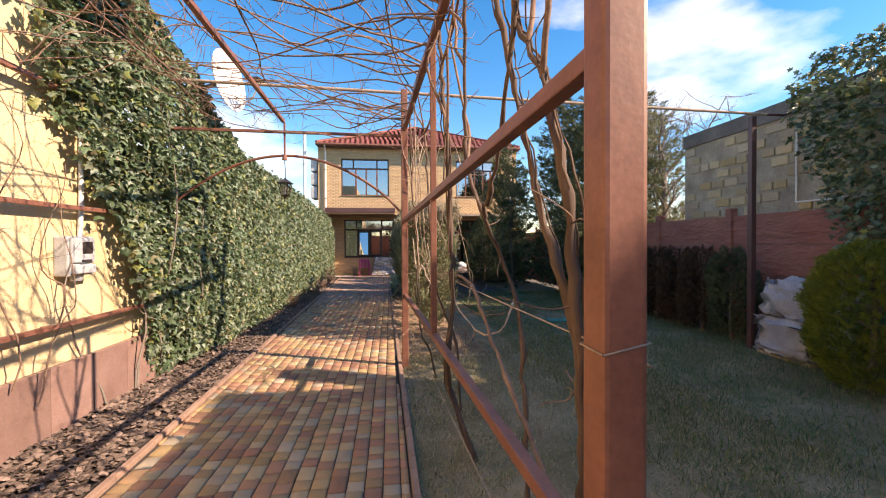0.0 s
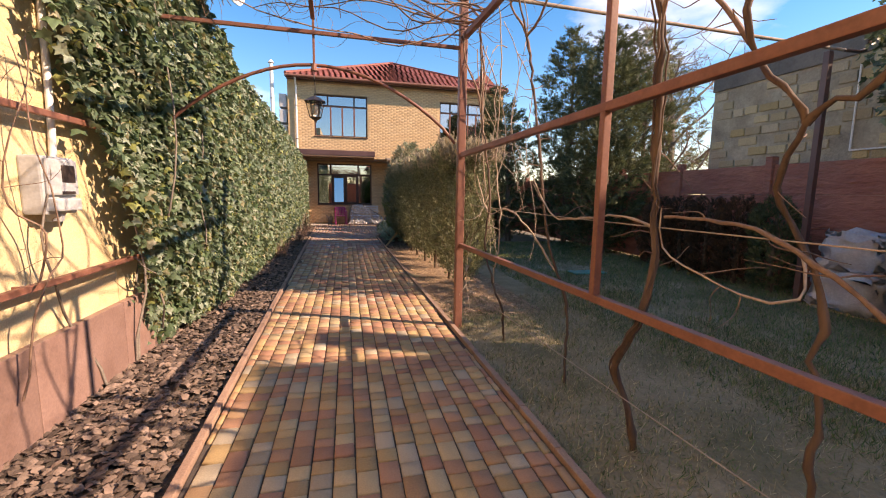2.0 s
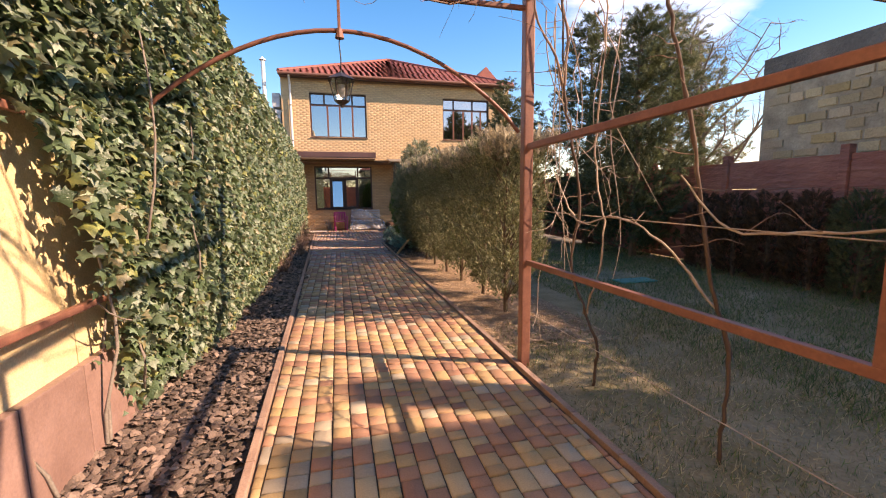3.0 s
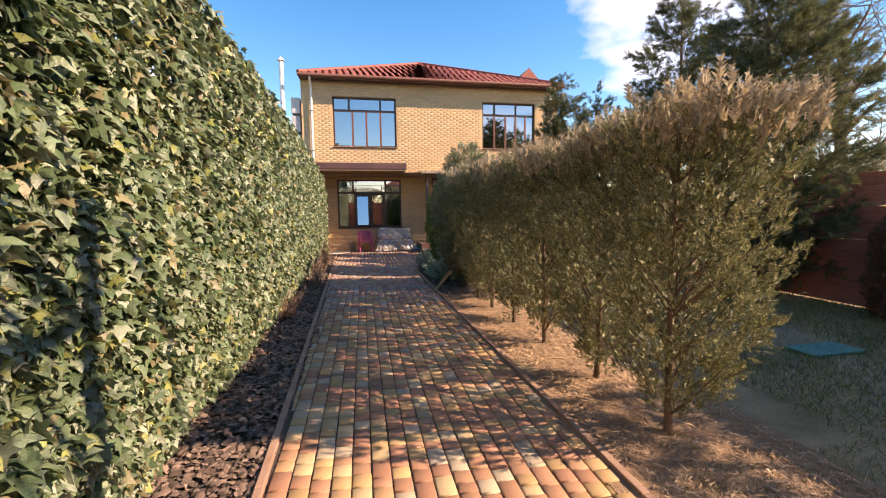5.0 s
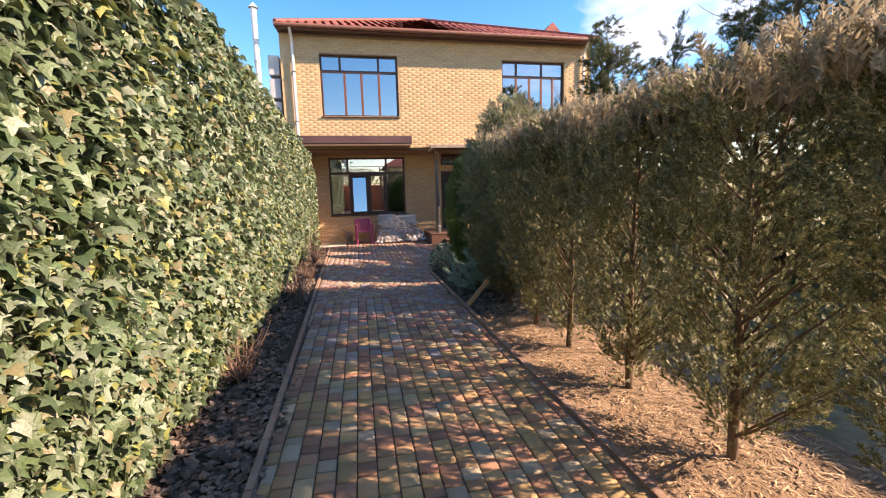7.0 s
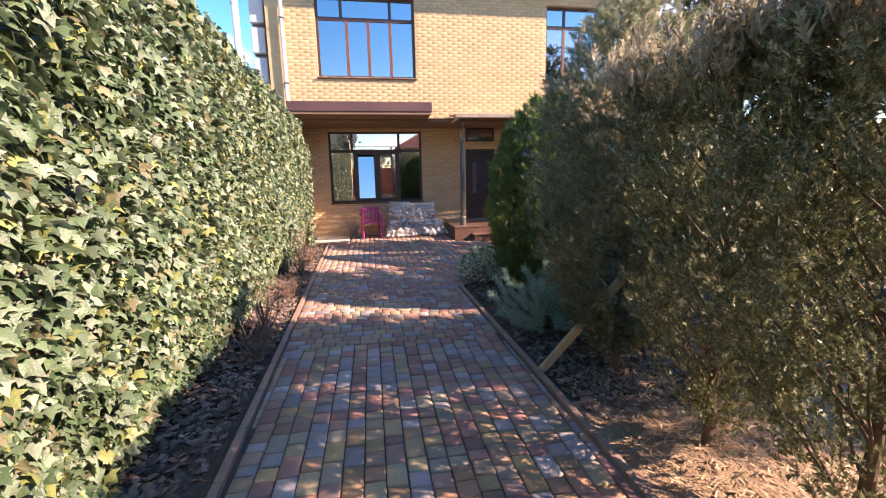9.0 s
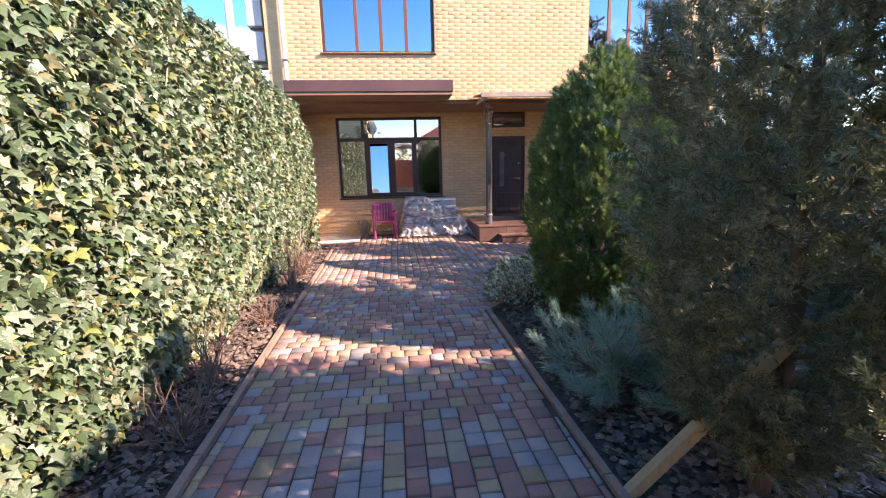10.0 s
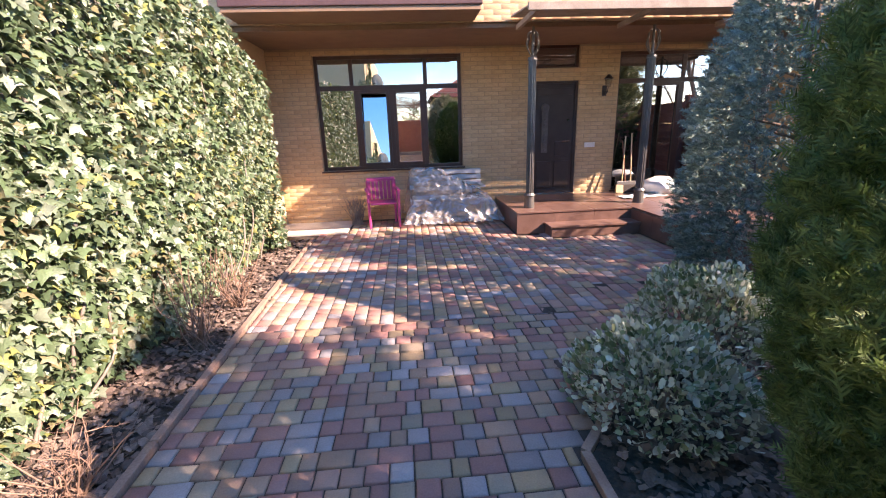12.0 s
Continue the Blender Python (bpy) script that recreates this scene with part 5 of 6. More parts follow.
def hanging_tangle():
    t = empty("pale_vine_tangle", 0.62, 4.8)
    tagged(t, "tangle of pale dry vine shoots round the pergola post", "vine")
    g = np.random.default_rng(31)
    paths = []
    for k in range(11):
        x, y = 0.12 + abs(g.normal(0, 0.30)) - 0.2, g.normal(-0.05, 0.22)
        z0, z1 = g.uniform(2.0, 3.4), g.uniform(0.15, 1.6)
        c = wander((x * 0.7, y, z0), (x + g.normal(0.05, 0.15), y + g.normal(0, 0.2), z1), 14, 0.26, g)
        link("shoot", tubes("shoot", [(c, np.linspace(0.0055, 0.002, 14) * g.uniform(0.6, 1.2))], 5), "twig", t)
        twigs_on(c, g, 3, 0.3, paths)
    link("twig_mass", tubes("twig_mass", paths, 4), "twig", t)["kind"] = "stuff"


hanging_tangle()


def wall_vines():
    t = empty("wall_vine", -2.55, 2.0)
    tagged(t, "bare thin vine stems climbing the stucco wall", "vine")
    g = np.random.default_rng(17)
    paths = []
    for k in range(11):
        y = g.uniform(0.2, 3.4)
        z0, z1 = g.uniform(0.3, 1.6), g.uniform(2.2, 3.6)
        c = wander((-0.02, y - 2, z0), (0.02, y - 2 + g.normal(0, 0.35), z1), 16, 0.22, g)
        c[:, 0] = np.clip(c[:, 0], -0.07, 0.12)
        link("stem", tubes("stem", [(c, np.linspace(0.007, 0.003, 16))], 5), "cane", t)
        twigs_on(c, g, 4, 0.3, paths, 0.0025)
    for k in range(20):
        y = g.uniform(0.0, 3.4)
        c = wander((0.05, y - 2, 3.0), (0.25 + g.uniform(0, 0.4), y - 2 + g.uniform(-0.6, 0.9), 3.3 + g.uniform(0.0, 0.6)), 10, 0.2, g)
        link("stem", tubes("stem", [(c, np.linspace(0.006, 0.0025, 10))], 5), "cane", t)
        twigs_on(c, g, 4, 0.35, paths, 0.0025)
    link("twig_mass", tubes("twig_mass", paths, 4), "cane", t)["kind"] = "stuff"


wall_vines()


# ---------- things on the left wall ----------
def satellite_dish(x, y, z, r, face, label):
    d = empty("satellite_dish", x, y, z)
    d.rotation_euler = Vector(face).to_track_quat("Z", "Y").to_euler()
    tagged(d, label, "satellite dish")
    bm = bmesh.new()
    rings, seg = 9, 36
    prev = None
    for side in (0, 1):
        prev = None
        for i in range(rings + 1):
            f = i / rings
            ring = [bm.verts.new((r * f * math.cos(a), r * 1.06 * f * math.sin(a), 0.16 * r * 2 * f * f * 0.5 - 0.012 * side)) for a in np.linspace(0, 2 * math.pi, seg, endpoint=False)] if i else [bm.verts.new((0, 0, -0.012 * side))]
            if prev:
                for k in range(seg):
                    if len(prev) == 1:
                        bm.faces.new((prev[0], ring[k], ring[(k + 1) % seg]))
                    else:
                        bm.faces.new((prev[k], ring[k], ring[(k + 1) % seg], prev[(k + 1) % seg]))
            prev = ring
    bmesh.ops.recalc_face_normals(bm, faces=bm.faces)
    part("reflector", bm, "white", d, smooth=True)
    arm = [(0, -r * 1.0, 0.14 * r), (0, -r * 0.75, 0.35), (0, -r * 0.18, 0.50)]
    link("feed_arm", tubes("feed_arm", [(np.array(arm), np.full(3, 0.013))], 6), "grey", d)
    for k in (-1, 0, 1):
        part("receiver", cyl(cyl(bmesh.new(), (k * 0.085, -r * 0.18, 0.52), (k * 0.085, -r * 0.14, 0.40), 0.028, 0.034, 8), (k * 0.085, -r * 0.18, 0.52), (k * 0.085, -r * 0.26, 0.56), 0.02, 0.02, 8), "dark", d)
    part("bracket", cyl(bmesh.new(), (0, 0, -0.02), (0, -0.05, -0.35), 0.03, 0.03, 8), "iron", d)
    return d


satellite_dish(-2.12, 3.62, 4.42, 0.42, (0.62, -0.75, 0.18), "large white satellite dish with three receivers above the ivy")
satellite_dish(-2.02, 5.62, 3.93, 0.40, (0.975, -0.18, 0.12), "white satellite dish seen from the side on the ivy")

meter = empty("electric_meter_box", -2.67, 3.60, 1.34)
tagged(meter, "grey plastic electric meter box on the stucco wall", "meter box")
part("box", box(bmesh.new(), 0.0, 0.12, -0.16, 0.16, 0.0, 0.36, 0.015), "grey", meter)
part("cover", box(bmesh.new(), 0.12, 0.145, -0.145, 0.145, 0.12, 0.345, 0.012), "grey", meter)
part("window", box(bmesh.new(), 0.143, 0.150, -0.02, 0.11, 0.20, 0.31, 0.004), "dark", meter)
part("lower_flap", box(bmesh.new(), 0.118, 0.165, -0.13, 0.13, 0.02, 0.10, 0.012), "grey", meter)
part("latch", box(bmesh.new(), 0.145, 0.155, -0.03, 0.09, 0.125, 0.145, 0.003), "dark", meter)
part("cable_gland", cyl(bmesh.new(), (0.06, 0.02, -0.05), (0.06, 0.02, 0.005), 0.045, 0.06, 10), "grey", meter)
conduit = empty("wall_conduit", -2.64, 3.72, 1.7)
tagged(conduit, "pale cable conduit rising from the meter box", "conduit")
link("pipe", tubes("pipe", [(wander((0, 0, 0), (0, 0.06, 1.9), 8, 0.02, rng), np.full(8, 0.022))], 8), "white", conduit)

# ---------- right side of the garden ----------
def ivy_right():
    g = np.random.default_rng(77)
    t = empty("ivy_on_fence", 6.55, 3.0)
    tagged(t, "dark ivy hanging over the fence and neighbour wall", "ivy")
    n = 20000
    y = g.uniform(-1.5, 5.1, n)
    z = 4.35 * g.uniform(0.0, 1, n)
    keep = y < np.interp(z, [0, 1.5, 2.5, 3.2, 4.0, 4.4], [4.1, 4.2, 4.6, 4.9, 5.1, 4.6]) + g.normal(0, 0.1, n)
    p = np.stack([6.48 - 0.07 * np.abs(g.normal(0, 1, n)), y, z], -1)[keep]
    n = len(p)
    d = np.stack([-0.5 + g.normal(0, 0.4, n), g.normal(0, 0.5, n), -0.7 + g.normal(0, 0.3, n)], -1)
    link("leaves", scatter("leaves", IVY_V, IVY_F, aim(d, g.normal(3.14, 0.5, n), 0.085 * g.uniform(0.6, 1.3, n)), p - np.array([6.55, 3.0, 0])), "ivy", t)["kind"] = "stuff"


ivy_right()

gas = empty("wall_pipe", 6.98, 5.48, 2.29)
tagged(gas, "thin white pipe running down the stone wall", "pipe")
part("riser", cyl(bmesh.new(), (0, 0, 0), (0, 0, 1.3), 0.014), "white", gas)
part("run", cyl(bmesh.new(), (0, 0, 0), (0, -1.1, 0.0), 0.014), "white", gas)

wrap = empty("wrapped_pallet", 6.05, 4.52)
tagged(wrap, "stack of sacks wrapped in pale plastic film by the fence", "pallet")
wg = np.random.default_rng(2)
for k in range(2):
    bm = box(bmesh.new(), -0.36 + 0.05 * k, 0.36 - 0.05 * k, -0.42 + 0.07 * k, 0.42 - 0.07 * k, 0.52 * k, 0.52 * k + 0.56, 0.12)
    bmesh.ops.subdivide_edges(bm, edges=bm.edges, cuts=2, use_grid_fill=True)
    for v in bm.verts:
        v.co += Vector(wg.normal(0, 0.034, 3))
        v.co.z = max(v.co.z, -0.02)
    o = part("sack", bm, "film", wrap, smooth=True)
    o.rotation_euler = (0, 0, wg.normal(0, 0.06))
bm = box(bmesh.new(), -0.35, 0.35, -0.40, 0.40, -0.02, 0.03, 0.01)
part("pallet_base", bm, "plank", wrap)

bm = box(bmesh.new(), -0.35, 0.35, -0.16, 0.16, 0, 0.03, 0.012)
mat_ = part("garden_mat", bm, "teal")
mat_.location = (3.9, 7.7, -0.01)
tagged(mat_, "small flat teal plastic mat lying on the lawn", "mat")


def bare_tree(x, y, h, g, label):
    t = empty("bare_tree", x, y)
    tagged(t, label, "tree")
    trunk = wander((0, 0, -0.1), (g.normal(0, 0.3), g.normal(0, 0.3), h * 0.62), 12, 0.3, g)
    big, fine = [(trunk, np.linspace(0.14, 0.05, 12))], []
    for k in range(16):
        s = trunk[g.integers(3, 11)]
        a = g.uniform(0, 6.28)
        L = h * g.uniform(0.25, 0.5)
        q = s + np.array([math.cos(a) * L * 0.6, math.sin(a) * L * 0.6, L * 0.75])
        c = wander(s, q, 10, 0.3, g)
        big.append((c, np.linspace(0.045, 0.012, 10)))
        for m in range(7):
            s2 = c[g.integers(3, 10)]
            d = g.normal(0, 1, 3)
            d[2] = abs(d[2]) + 0.3
            c2 = wander(s2, s2 + d / np.linalg.norm(d) * h * g.uniform(0.08, 0.2), 7, 0.14, g)
            fine.append((c2, np.linspace(0.014, 0.005, 7)))
            twigs_on(c2, g, 6, 0.45, fine, 0.006, 0.3)
    link("trunk", tubes("trunk", big, 7), "branch", t)
    link("twig_mass", tubes("twig_mass", fine, 4), "branch", t, "pale bare twigs")["kind"] = "stuff"


bare_tree(8.5, 10.9, 7.0, np.random.default_rng(6), "bare grey tree with fine twigs beyond the fence")
bare_tree(9.9, 14.5, 7.0, np.random.default_rng(8), "bare grey tree with fine twigs beyond the fence")


# ---------- front of the house ----------
def door():
    d = empty("door_1", 1.76, GY, 0.344)
    tagged(d, "closed dark brown metal entrance door with ornament", "door", kind="structure")
    W, H = 0.86, 2.046
    bm = bmesh.new()
    for q in ((0, 0.05, 0, H), (W - 0.05, W, 0, H), (0.05, W - 0.05, H - 0.05, H)):
        box(bm, q[0], q[1], 0.02, 0.12, q[2], q[3], 0.004)
    part("door_frame", bm, "dark", d)
    leaf = part("door_leaf", box(bmesh.new(), 0.053, W - 0.053, 0.035, 0.085, 0.01, H - 0.053, 0.004), "dark", d)
    for q in ((0.12, 0.40, 0.12, 0.62), (0.46, 0.74, 0.12, 0.62), (0.46, 0.74, 0.72, 0.98), (0.10, 0.76, 1.80, 1.92)):
        part("raised_panel", box(bmesh.new(), q[0], q[1], 0.022, 0.036, q[2], q[3], 0.01), "dark", leaf)
    o = bmesh.new()
    box(o, 0.20, 0.32, 0.012, 0.034, 0.78, 1.60, 0.01)
    for k in range(8):
        cyl(o, (0.26, 0.002, 0.84 + 0.09 * k), (0.26, 0.03, 0.84 + 0.09 * k), 0.02, 0.04, 10)
    cyl(o, (0.26, -0.002, 1.58), (0.26, 0.03, 1.58), 0.06, 0.08, 12)
    part("ornament", o, "iron", leaf, "cast relief ornament")
    part("peephole", cyl(bmesh.new(), (0.70, 0.02, 1.36), (0.70, 0.04, 1.36), 0.022, 0.026, 12), "chrome", leaf)
    h = cyl(cyl(bmesh.new(), (0.72, 0.0, 0.98), (0.72, 0.04, 0.98), 0.014, 0.018, 10), (0.73, 0.0, 0.98), (0.60, -0.005, 0.98), 0.009, 0.008, 8)
    part("handle", h, "chrome", leaf, "chrome handle")
    part("threshold", box(bmesh.new(), 0.0, W, -0.01, 0.12, 0.0, 0.012, 0.002), "chrome", d)


door()
fan = empty("window_5", 1.76, GY, 2.60)
tagged(fan, "small barred fanlight over the entrance door", "window", kind="structure")
bm = bmesh.new()
for q in ((0, 0.05, 0, 0.38), (0.81, 0.86, 0, 0.38), (0.05, 0.81, 0, 0.05), (0.05, 0.81, 0.33, 0.38)):
    box(bm, q[0], q[1], 0.05, 0.13, q[2], q[3], 0.004)
part("window_frame", bm, "frame", fan)
part("pane", box(bmesh.new(), 0.05, 0.81, 0.08, 0.086, 0.05, 0.33), "glass", fan).visible_shadow = False
for z in (0.14, 0.22):
    part("bar", cyl(bmesh.new(), (0.05, 0.06, z), (0.81, 0.06, z), 0.008, seg=6), "chrome", fan)


def column(x):
    c = empty("porch_column", x, 20.0, 0.344)
    tagged(c, "grey painted steel porch column with scrolled capital", "column", "porch columns")
    part("pedestal", cyl(cyl(bmesh.new(), (0, 0, 0), (0, 0, 0.20), 0.085, 0.075, 16), (0, 0, 0.20), (0, 0, 0.235), 0.095, 0.07, 16), "iron", c)
    bm = cyl(bmesh.new(), (0, 0, 0.22), (0, 0, 2.22), 0.046, seg=16)
    for k in range(10):
        a = k * math.pi / 5
        cyl(bm, (0.05 * math.cos(a), 0.05 * math.sin(a), 0.24), (0.05 * math.cos(a), 0.05 * math.sin(a), 2.2), 0.011, seg=6)
    part("shaft", bm, "iron", c)
    part("collar", cyl(bmesh.new(), (0, 0, 2.19), (0, 0, 2.235), 0.075, 0.065, 16), "iron", c)
    part("neck", cyl(bmesh.new(), (0, 0, 2.23), (0, 0, 2.64), 0.022, seg=8), "iron", c)
    for k in range(4):
        a = k * math.pi / 2 + 0.4
        pts = []
        for s in np.linspace(0, 1, 20):
            r = 0.03 + 0.085 * math.sin(s * math.pi) + (0.03 if s > 0.75 else 0) * math.sin((s - 0.75) * 12)
            pts.append((r * math.cos(a), r * math.sin(a), 2.25 + 0.33 * s))
        link("scroll", tubes("scroll", [(np.array(pts), np.full(20, 0.010))], 6), "iron", c)
    return c


col = column(1.37)
copy_thing(col, pose(3.20, 20.0, 0.344))
copy_thing(col, pose(5.10, 20.0, 0.344))

awn = empty("porch_awning", 0, 0)
tagged(awn, "shallow slatted awning over the porch columns", "awning", kind="structure")
for k in range(12):
    y = 19.02 + 0.078 * k
    part("slat", box(bmesh.new(), 1.02, 6.3, y, y + 0.06, 3.00 + 0.008 * k, 3.025 + 0.008 * k, 0.003), "slat", awn)
for x in (1.1, 2.6, 4.1, 5.9):
    part("bearer", box(bmesh.new(), x, x + 0.05, 19.0, FY - 0.003, 2.93, 2.995, 0.004), "slat", awn)
part("front_beam", box(bmesh.new(), 1.0, 6.32, 18.96, 19.01, 2.94, 3.03, 0.006), "slat", awn)

wl_ = empty("wall_lamp", 3.10, GY - 0.012, 2.18)
tagged(wl_, "black wall lantern beside the entrance door", "wall lamp")
part("back_plate", box(bmesh.new(), -0.04, 0.04, -0.02, 0.0, -0.08, 0.10, 0.006), "dark", wl_)
link("arm", tubes("arm", [(np.array([(0, -0.01, 0), (0, -0.07, -0.05), (0, -0.13, -0.02), (0, -0.15, 0.05)]), np.full(4, 0.011))], 6), "dark", wl_)
part("glass_body", cyl(bmesh.new(), (0, -0.15, 0.06), (0, -0.15, 0.20), 0.045, 0.07, 8), "lampglass", wl_)
part("cap", cyl(bmesh.new(), (0, -0.15, 0.20), (0, -0.15, 0.27), 0.085, 0.012, 8), "dark", wl_)
nm = part("number_plate", box(bmesh.new(), -0.10, 0.10, -0.016, 0.0, -0.045, 0.045, 0.004), "white")
nm.location = (2.88, GY - 0.012, 1.24)
tagged(nm, "small blank white plate beside the door", "plate")


def plastic_chair(x, y, rz):
    c = empty("garden_chair", x, y, 0, rz)
    tagged(c, "magenta plastic garden armchair standing against the brick wall", "chair")
    part("seat", box(bmesh.new(), -0.22, 0.22, -0.21, 0.22, 0.40, 0.43, 0.012), "pink", c)
    bm = bmesh.new()
    for k in range(7):
        u = -0.21 + 0.07 * k
        box(bm, u - 0.025, u + 0.025, 0.20 + 0.03 * abs(k - 3) * -0.25, 0.225, 0.44, 0.77, 0.008)
    box(bm, -0.25, 0.25, 0.19, 0.235, 0.765, 0.83, 0.02)
    o = part("backrest", bm, "pink", c)
    for s in (-1, 1):
        part("armrest", box(bmesh.new(), s * 0.265 - 0.03, s * 0.265 + 0.03, -0.20, 0.24, 0.62, 0.65, 0.012), "pink", c)
        part("leg", cyl(bmesh.new(), (s * 0.25, -0.21, 0), (s * 0.26, -0.18, 0.63), 0.022, 0.026, 8), "pink", c)
        part("leg", cyl(bmesh.new(), (s * 0.24, 0.24, 0), (s * 0.24, 0.21, 0.78), 0.022, 0.026, 8), "pink", c)
    return c


plastic_chair(-1.02, 20.78, 8)

bench = empty("garden_bench", 0.12, 20.92)
tagged(bench, "wooden garden bench stored against the wall under film", "bench")
for k in range(4):
    part("seat_slat", box(bmesh.new(), -0.66, 0.66, -0.25 + 0.12 * k, -0.15 + 0.12 * k, 0.42, 0.445, 0.006), "grey", bench)
for k in range(4):
    part("back_slat", box(bmesh.new(), -0.66, 0.66, 0.24, 0.265, 0.52 + 0.10 * k, 0.60 + 0.10 * k, 0.006), "grey", bench)
for x in (-0.62, 0.62):
    part("leg", box(bmesh.new(), x - 0.03, x + 0.03, -0.25, -0.19, 0, 0.42, 0.006), "grey", bench)
    part("leg", box(bmesh.new(), x - 0.03, x + 0.03, 0.266, 0.31, 0, 0.90, 0.006), "grey", bench)
    part("armrest", box(bmesh.new(), x - 0.04, x + 0.04, -0.27, 0.26, 0.62, 0.65, 0.008), "grey", bench)


def sheet():
    """Crumpled film draped over the bench."""
    nx, ny = 74, 56
    g = np.random.default_rng(4)
    u, v = np.meshgrid(np.linspace(-1, 1, nx), np.linspace(0, 1, ny))
    x = u * (0.86 + 0.04 * np.sin(v * 7))
    y = np.interp(v, [0, 0.30, 0.45, 0.62, 0.8, 1.0], [-0.42, -0.34, -0.28, 0.16, 0.22, 0.35])
    z = np.interp(v, [0, 0.30, 0.45, 0.62, 0.8, 1.0], [0.01, 0.20, 0.38, 0.60, 0.90, 0.86])
    fall = np.clip((np.abs(u) - 0.82) / 0.18, 0, 1)
    right = np.clip((u + 0.25) / 1.0, 0, 1)
    z = z * (1 - 0.9 * fall) * (1 - 0.55 * right * np.clip((v - 0.4) / 0.3, 0, 1))
    p = np.stack([x.ravel(), y.ravel(), z.ravel()], -1)
    f1, f2 = bumpy(p, 7, 3.0), bumpy(p, 17, 9.0)
    ridge = 0.13 * (0.5 - np.abs(f1)) + 0.04 * (0.5 - np.abs(f2))
    p[:, 2] = np.maximum(p[:, 2] + ridge, 0.008)
    p[:, 1] -= ridge * 0.8
    i = (np.arange(ny - 1)[:, None] * nx + np.arange(nx - 1)[None]).ravel()
    f = np.stack([i, i + 1, i + nx + 1, i + nx], -1)
    ob = link("plastic_sheet", np_mesh("plastic_sheet", p, f, True), "clearfilm")
    ob.location = (0.2, 20.88, 0)
    tagged(ob, "crumpled translucent plastic sheet draped over the bench", "plastic sheet")
    s = ob.modifiers.new("thickness", "SOLIDIFY")
    s.thickness = 0.004


sheet()

bundle = empty("twig_bundle", -1.52, 20.98)
tagged(bundle, "grey bundle of brushwood leaning on the brick wall", "brushwood")
bg = np.random.default_rng(14)
link("sticks", tubes("sticks", [(wander((bg.normal(0, 0.06), bg.normal(0, 0.05), 0), (bg.normal(0, 0.11), bg.normal(0.12, 0.05), bg.uniform(0.3, 0.52)), 6, 0.05, bg), np.linspace(0.008, 0.003, 6)) for _ in range(60)], 4), "branch", bundle)["kind"] = "stuff"

strip = tagged(block("concrete_strip", (-2.84, -1.62, 20.32, GY - 0.01, -0.02, 0.012), "slab", bevel=0.006), "pale concrete strip at the foot of the wall", "strip", kind="structure")
stk = part("marker_stick", box(bmesh.new(), -0.012, 0.012, -0.008, 0.008, 0.0, 0.72, 0.003), "plank")
stk.location = (0.80, 21.22, 0)
stk.rotation_euler = (radians(-4), 0, 0)
tagged(stk, "thin pale wooden stick leaning on the brick wall", "stick")

# terrace clutter
bag = bmesh.new()
bmesh.ops.create_icosphere(bag, subdivisions=3, radius=0.5)
for v in bag.verts:
    n_ = noise.noise(v.co * 3.0)
    v.co = Vector((v.co.x * 0.62, v.co.y * 0.45, max(v.co.z, -0.42) * 0.34)) * (1 + 0.18 * n_)
b_ = part("white_sack", bag, "white", smooth=True)
b_.location = (4.0, 20.75, 0.344 + 0.15)
tagged(b_, "full white sack lying on the terrace", "sack")
for k, (x, lean, L, c) in enumerate(((3.42, 0.10, 1.05, "plank"), (3.52, -0.06, 0.95, "sashred"), (3.60, 0.04, 1.1, "plank"))):
    br = empty("broom", x, 21.0, 0.344)
    br.rotation_euler = (radians(-10), lean, 0)
    tagged(br, "garden broom leaning on the terrace wall", "broom", "tools by the door")
    part("stick", cyl(bmesh.new(), (0, 0, 0.2), (0, 0, L), 0.012, seg=8), c, br)
    part("head", box(bmesh.new(), -0.10, 0.10, -0.02, 0.02, 0.15, 0.22, 0.01), "iron", br)
    part("bristles", box(bmesh.new(), -0.11, 0.11, -0.022, 0.022, 0.0, 0.15, 0.004), "dark" if k else "plank", br)
rg_ = np.random.default_rng(19)
px, py = np.meshgrid(np.linspace(-0.42, 0.42, 26), np.linspace(-0.16, 0.16, 14))
pp = np.stack([px.ravel(), py.ravel() + 0.05 * np.sin(px.ravel() * 6), 0.010 + 0.035 * np.abs(bumpy(np.stack([px.ravel(), py.ravel(), px.ravel() * 0], -1), 9, 1.0))], -1)
ii = (np.arange(13)[:, None] * 26 + np.arange(25)[None]).ravel()
cl = link("white_cloth", np_mesh("white_cloth", pp, np.stack([ii, ii + 1, ii + 27, ii + 26], -1), True), "white")
cl.location = (3.55, 20.5, 0.346)
tagged(cl, "crumpled white cloth lying on the terrace tiles", "cloth")
cl.modifiers.new("thickness", "SOLIDIFY").thickness = 0.006


def ac_unit(y, z):
    a = empty("air_conditioner", HX0 - 0.30, y, z)
    tagged(a, "grey outdoor air-conditioner unit on the side wall", "air conditioner", "outdoor units on the side wall")
    part("case", box(bmesh.new(), -0.36, -0.06, 0.0, 0.80, 0, 0.55, 0.02), "grey", a)
    part("fan_grille", cyl(bmesh.new(), (-0.362, 0.3, 0.27), (-0.375, 0.3, 0.27), 0.22, 0.21, 20), "dark", a)
    for q in (0.12, 0.62):
        part("bracket", box(bmesh.new(), -0.34, 0.0, q, q + 0.03, -0.04, -0.003, 0.003), "iron", a)
    return a


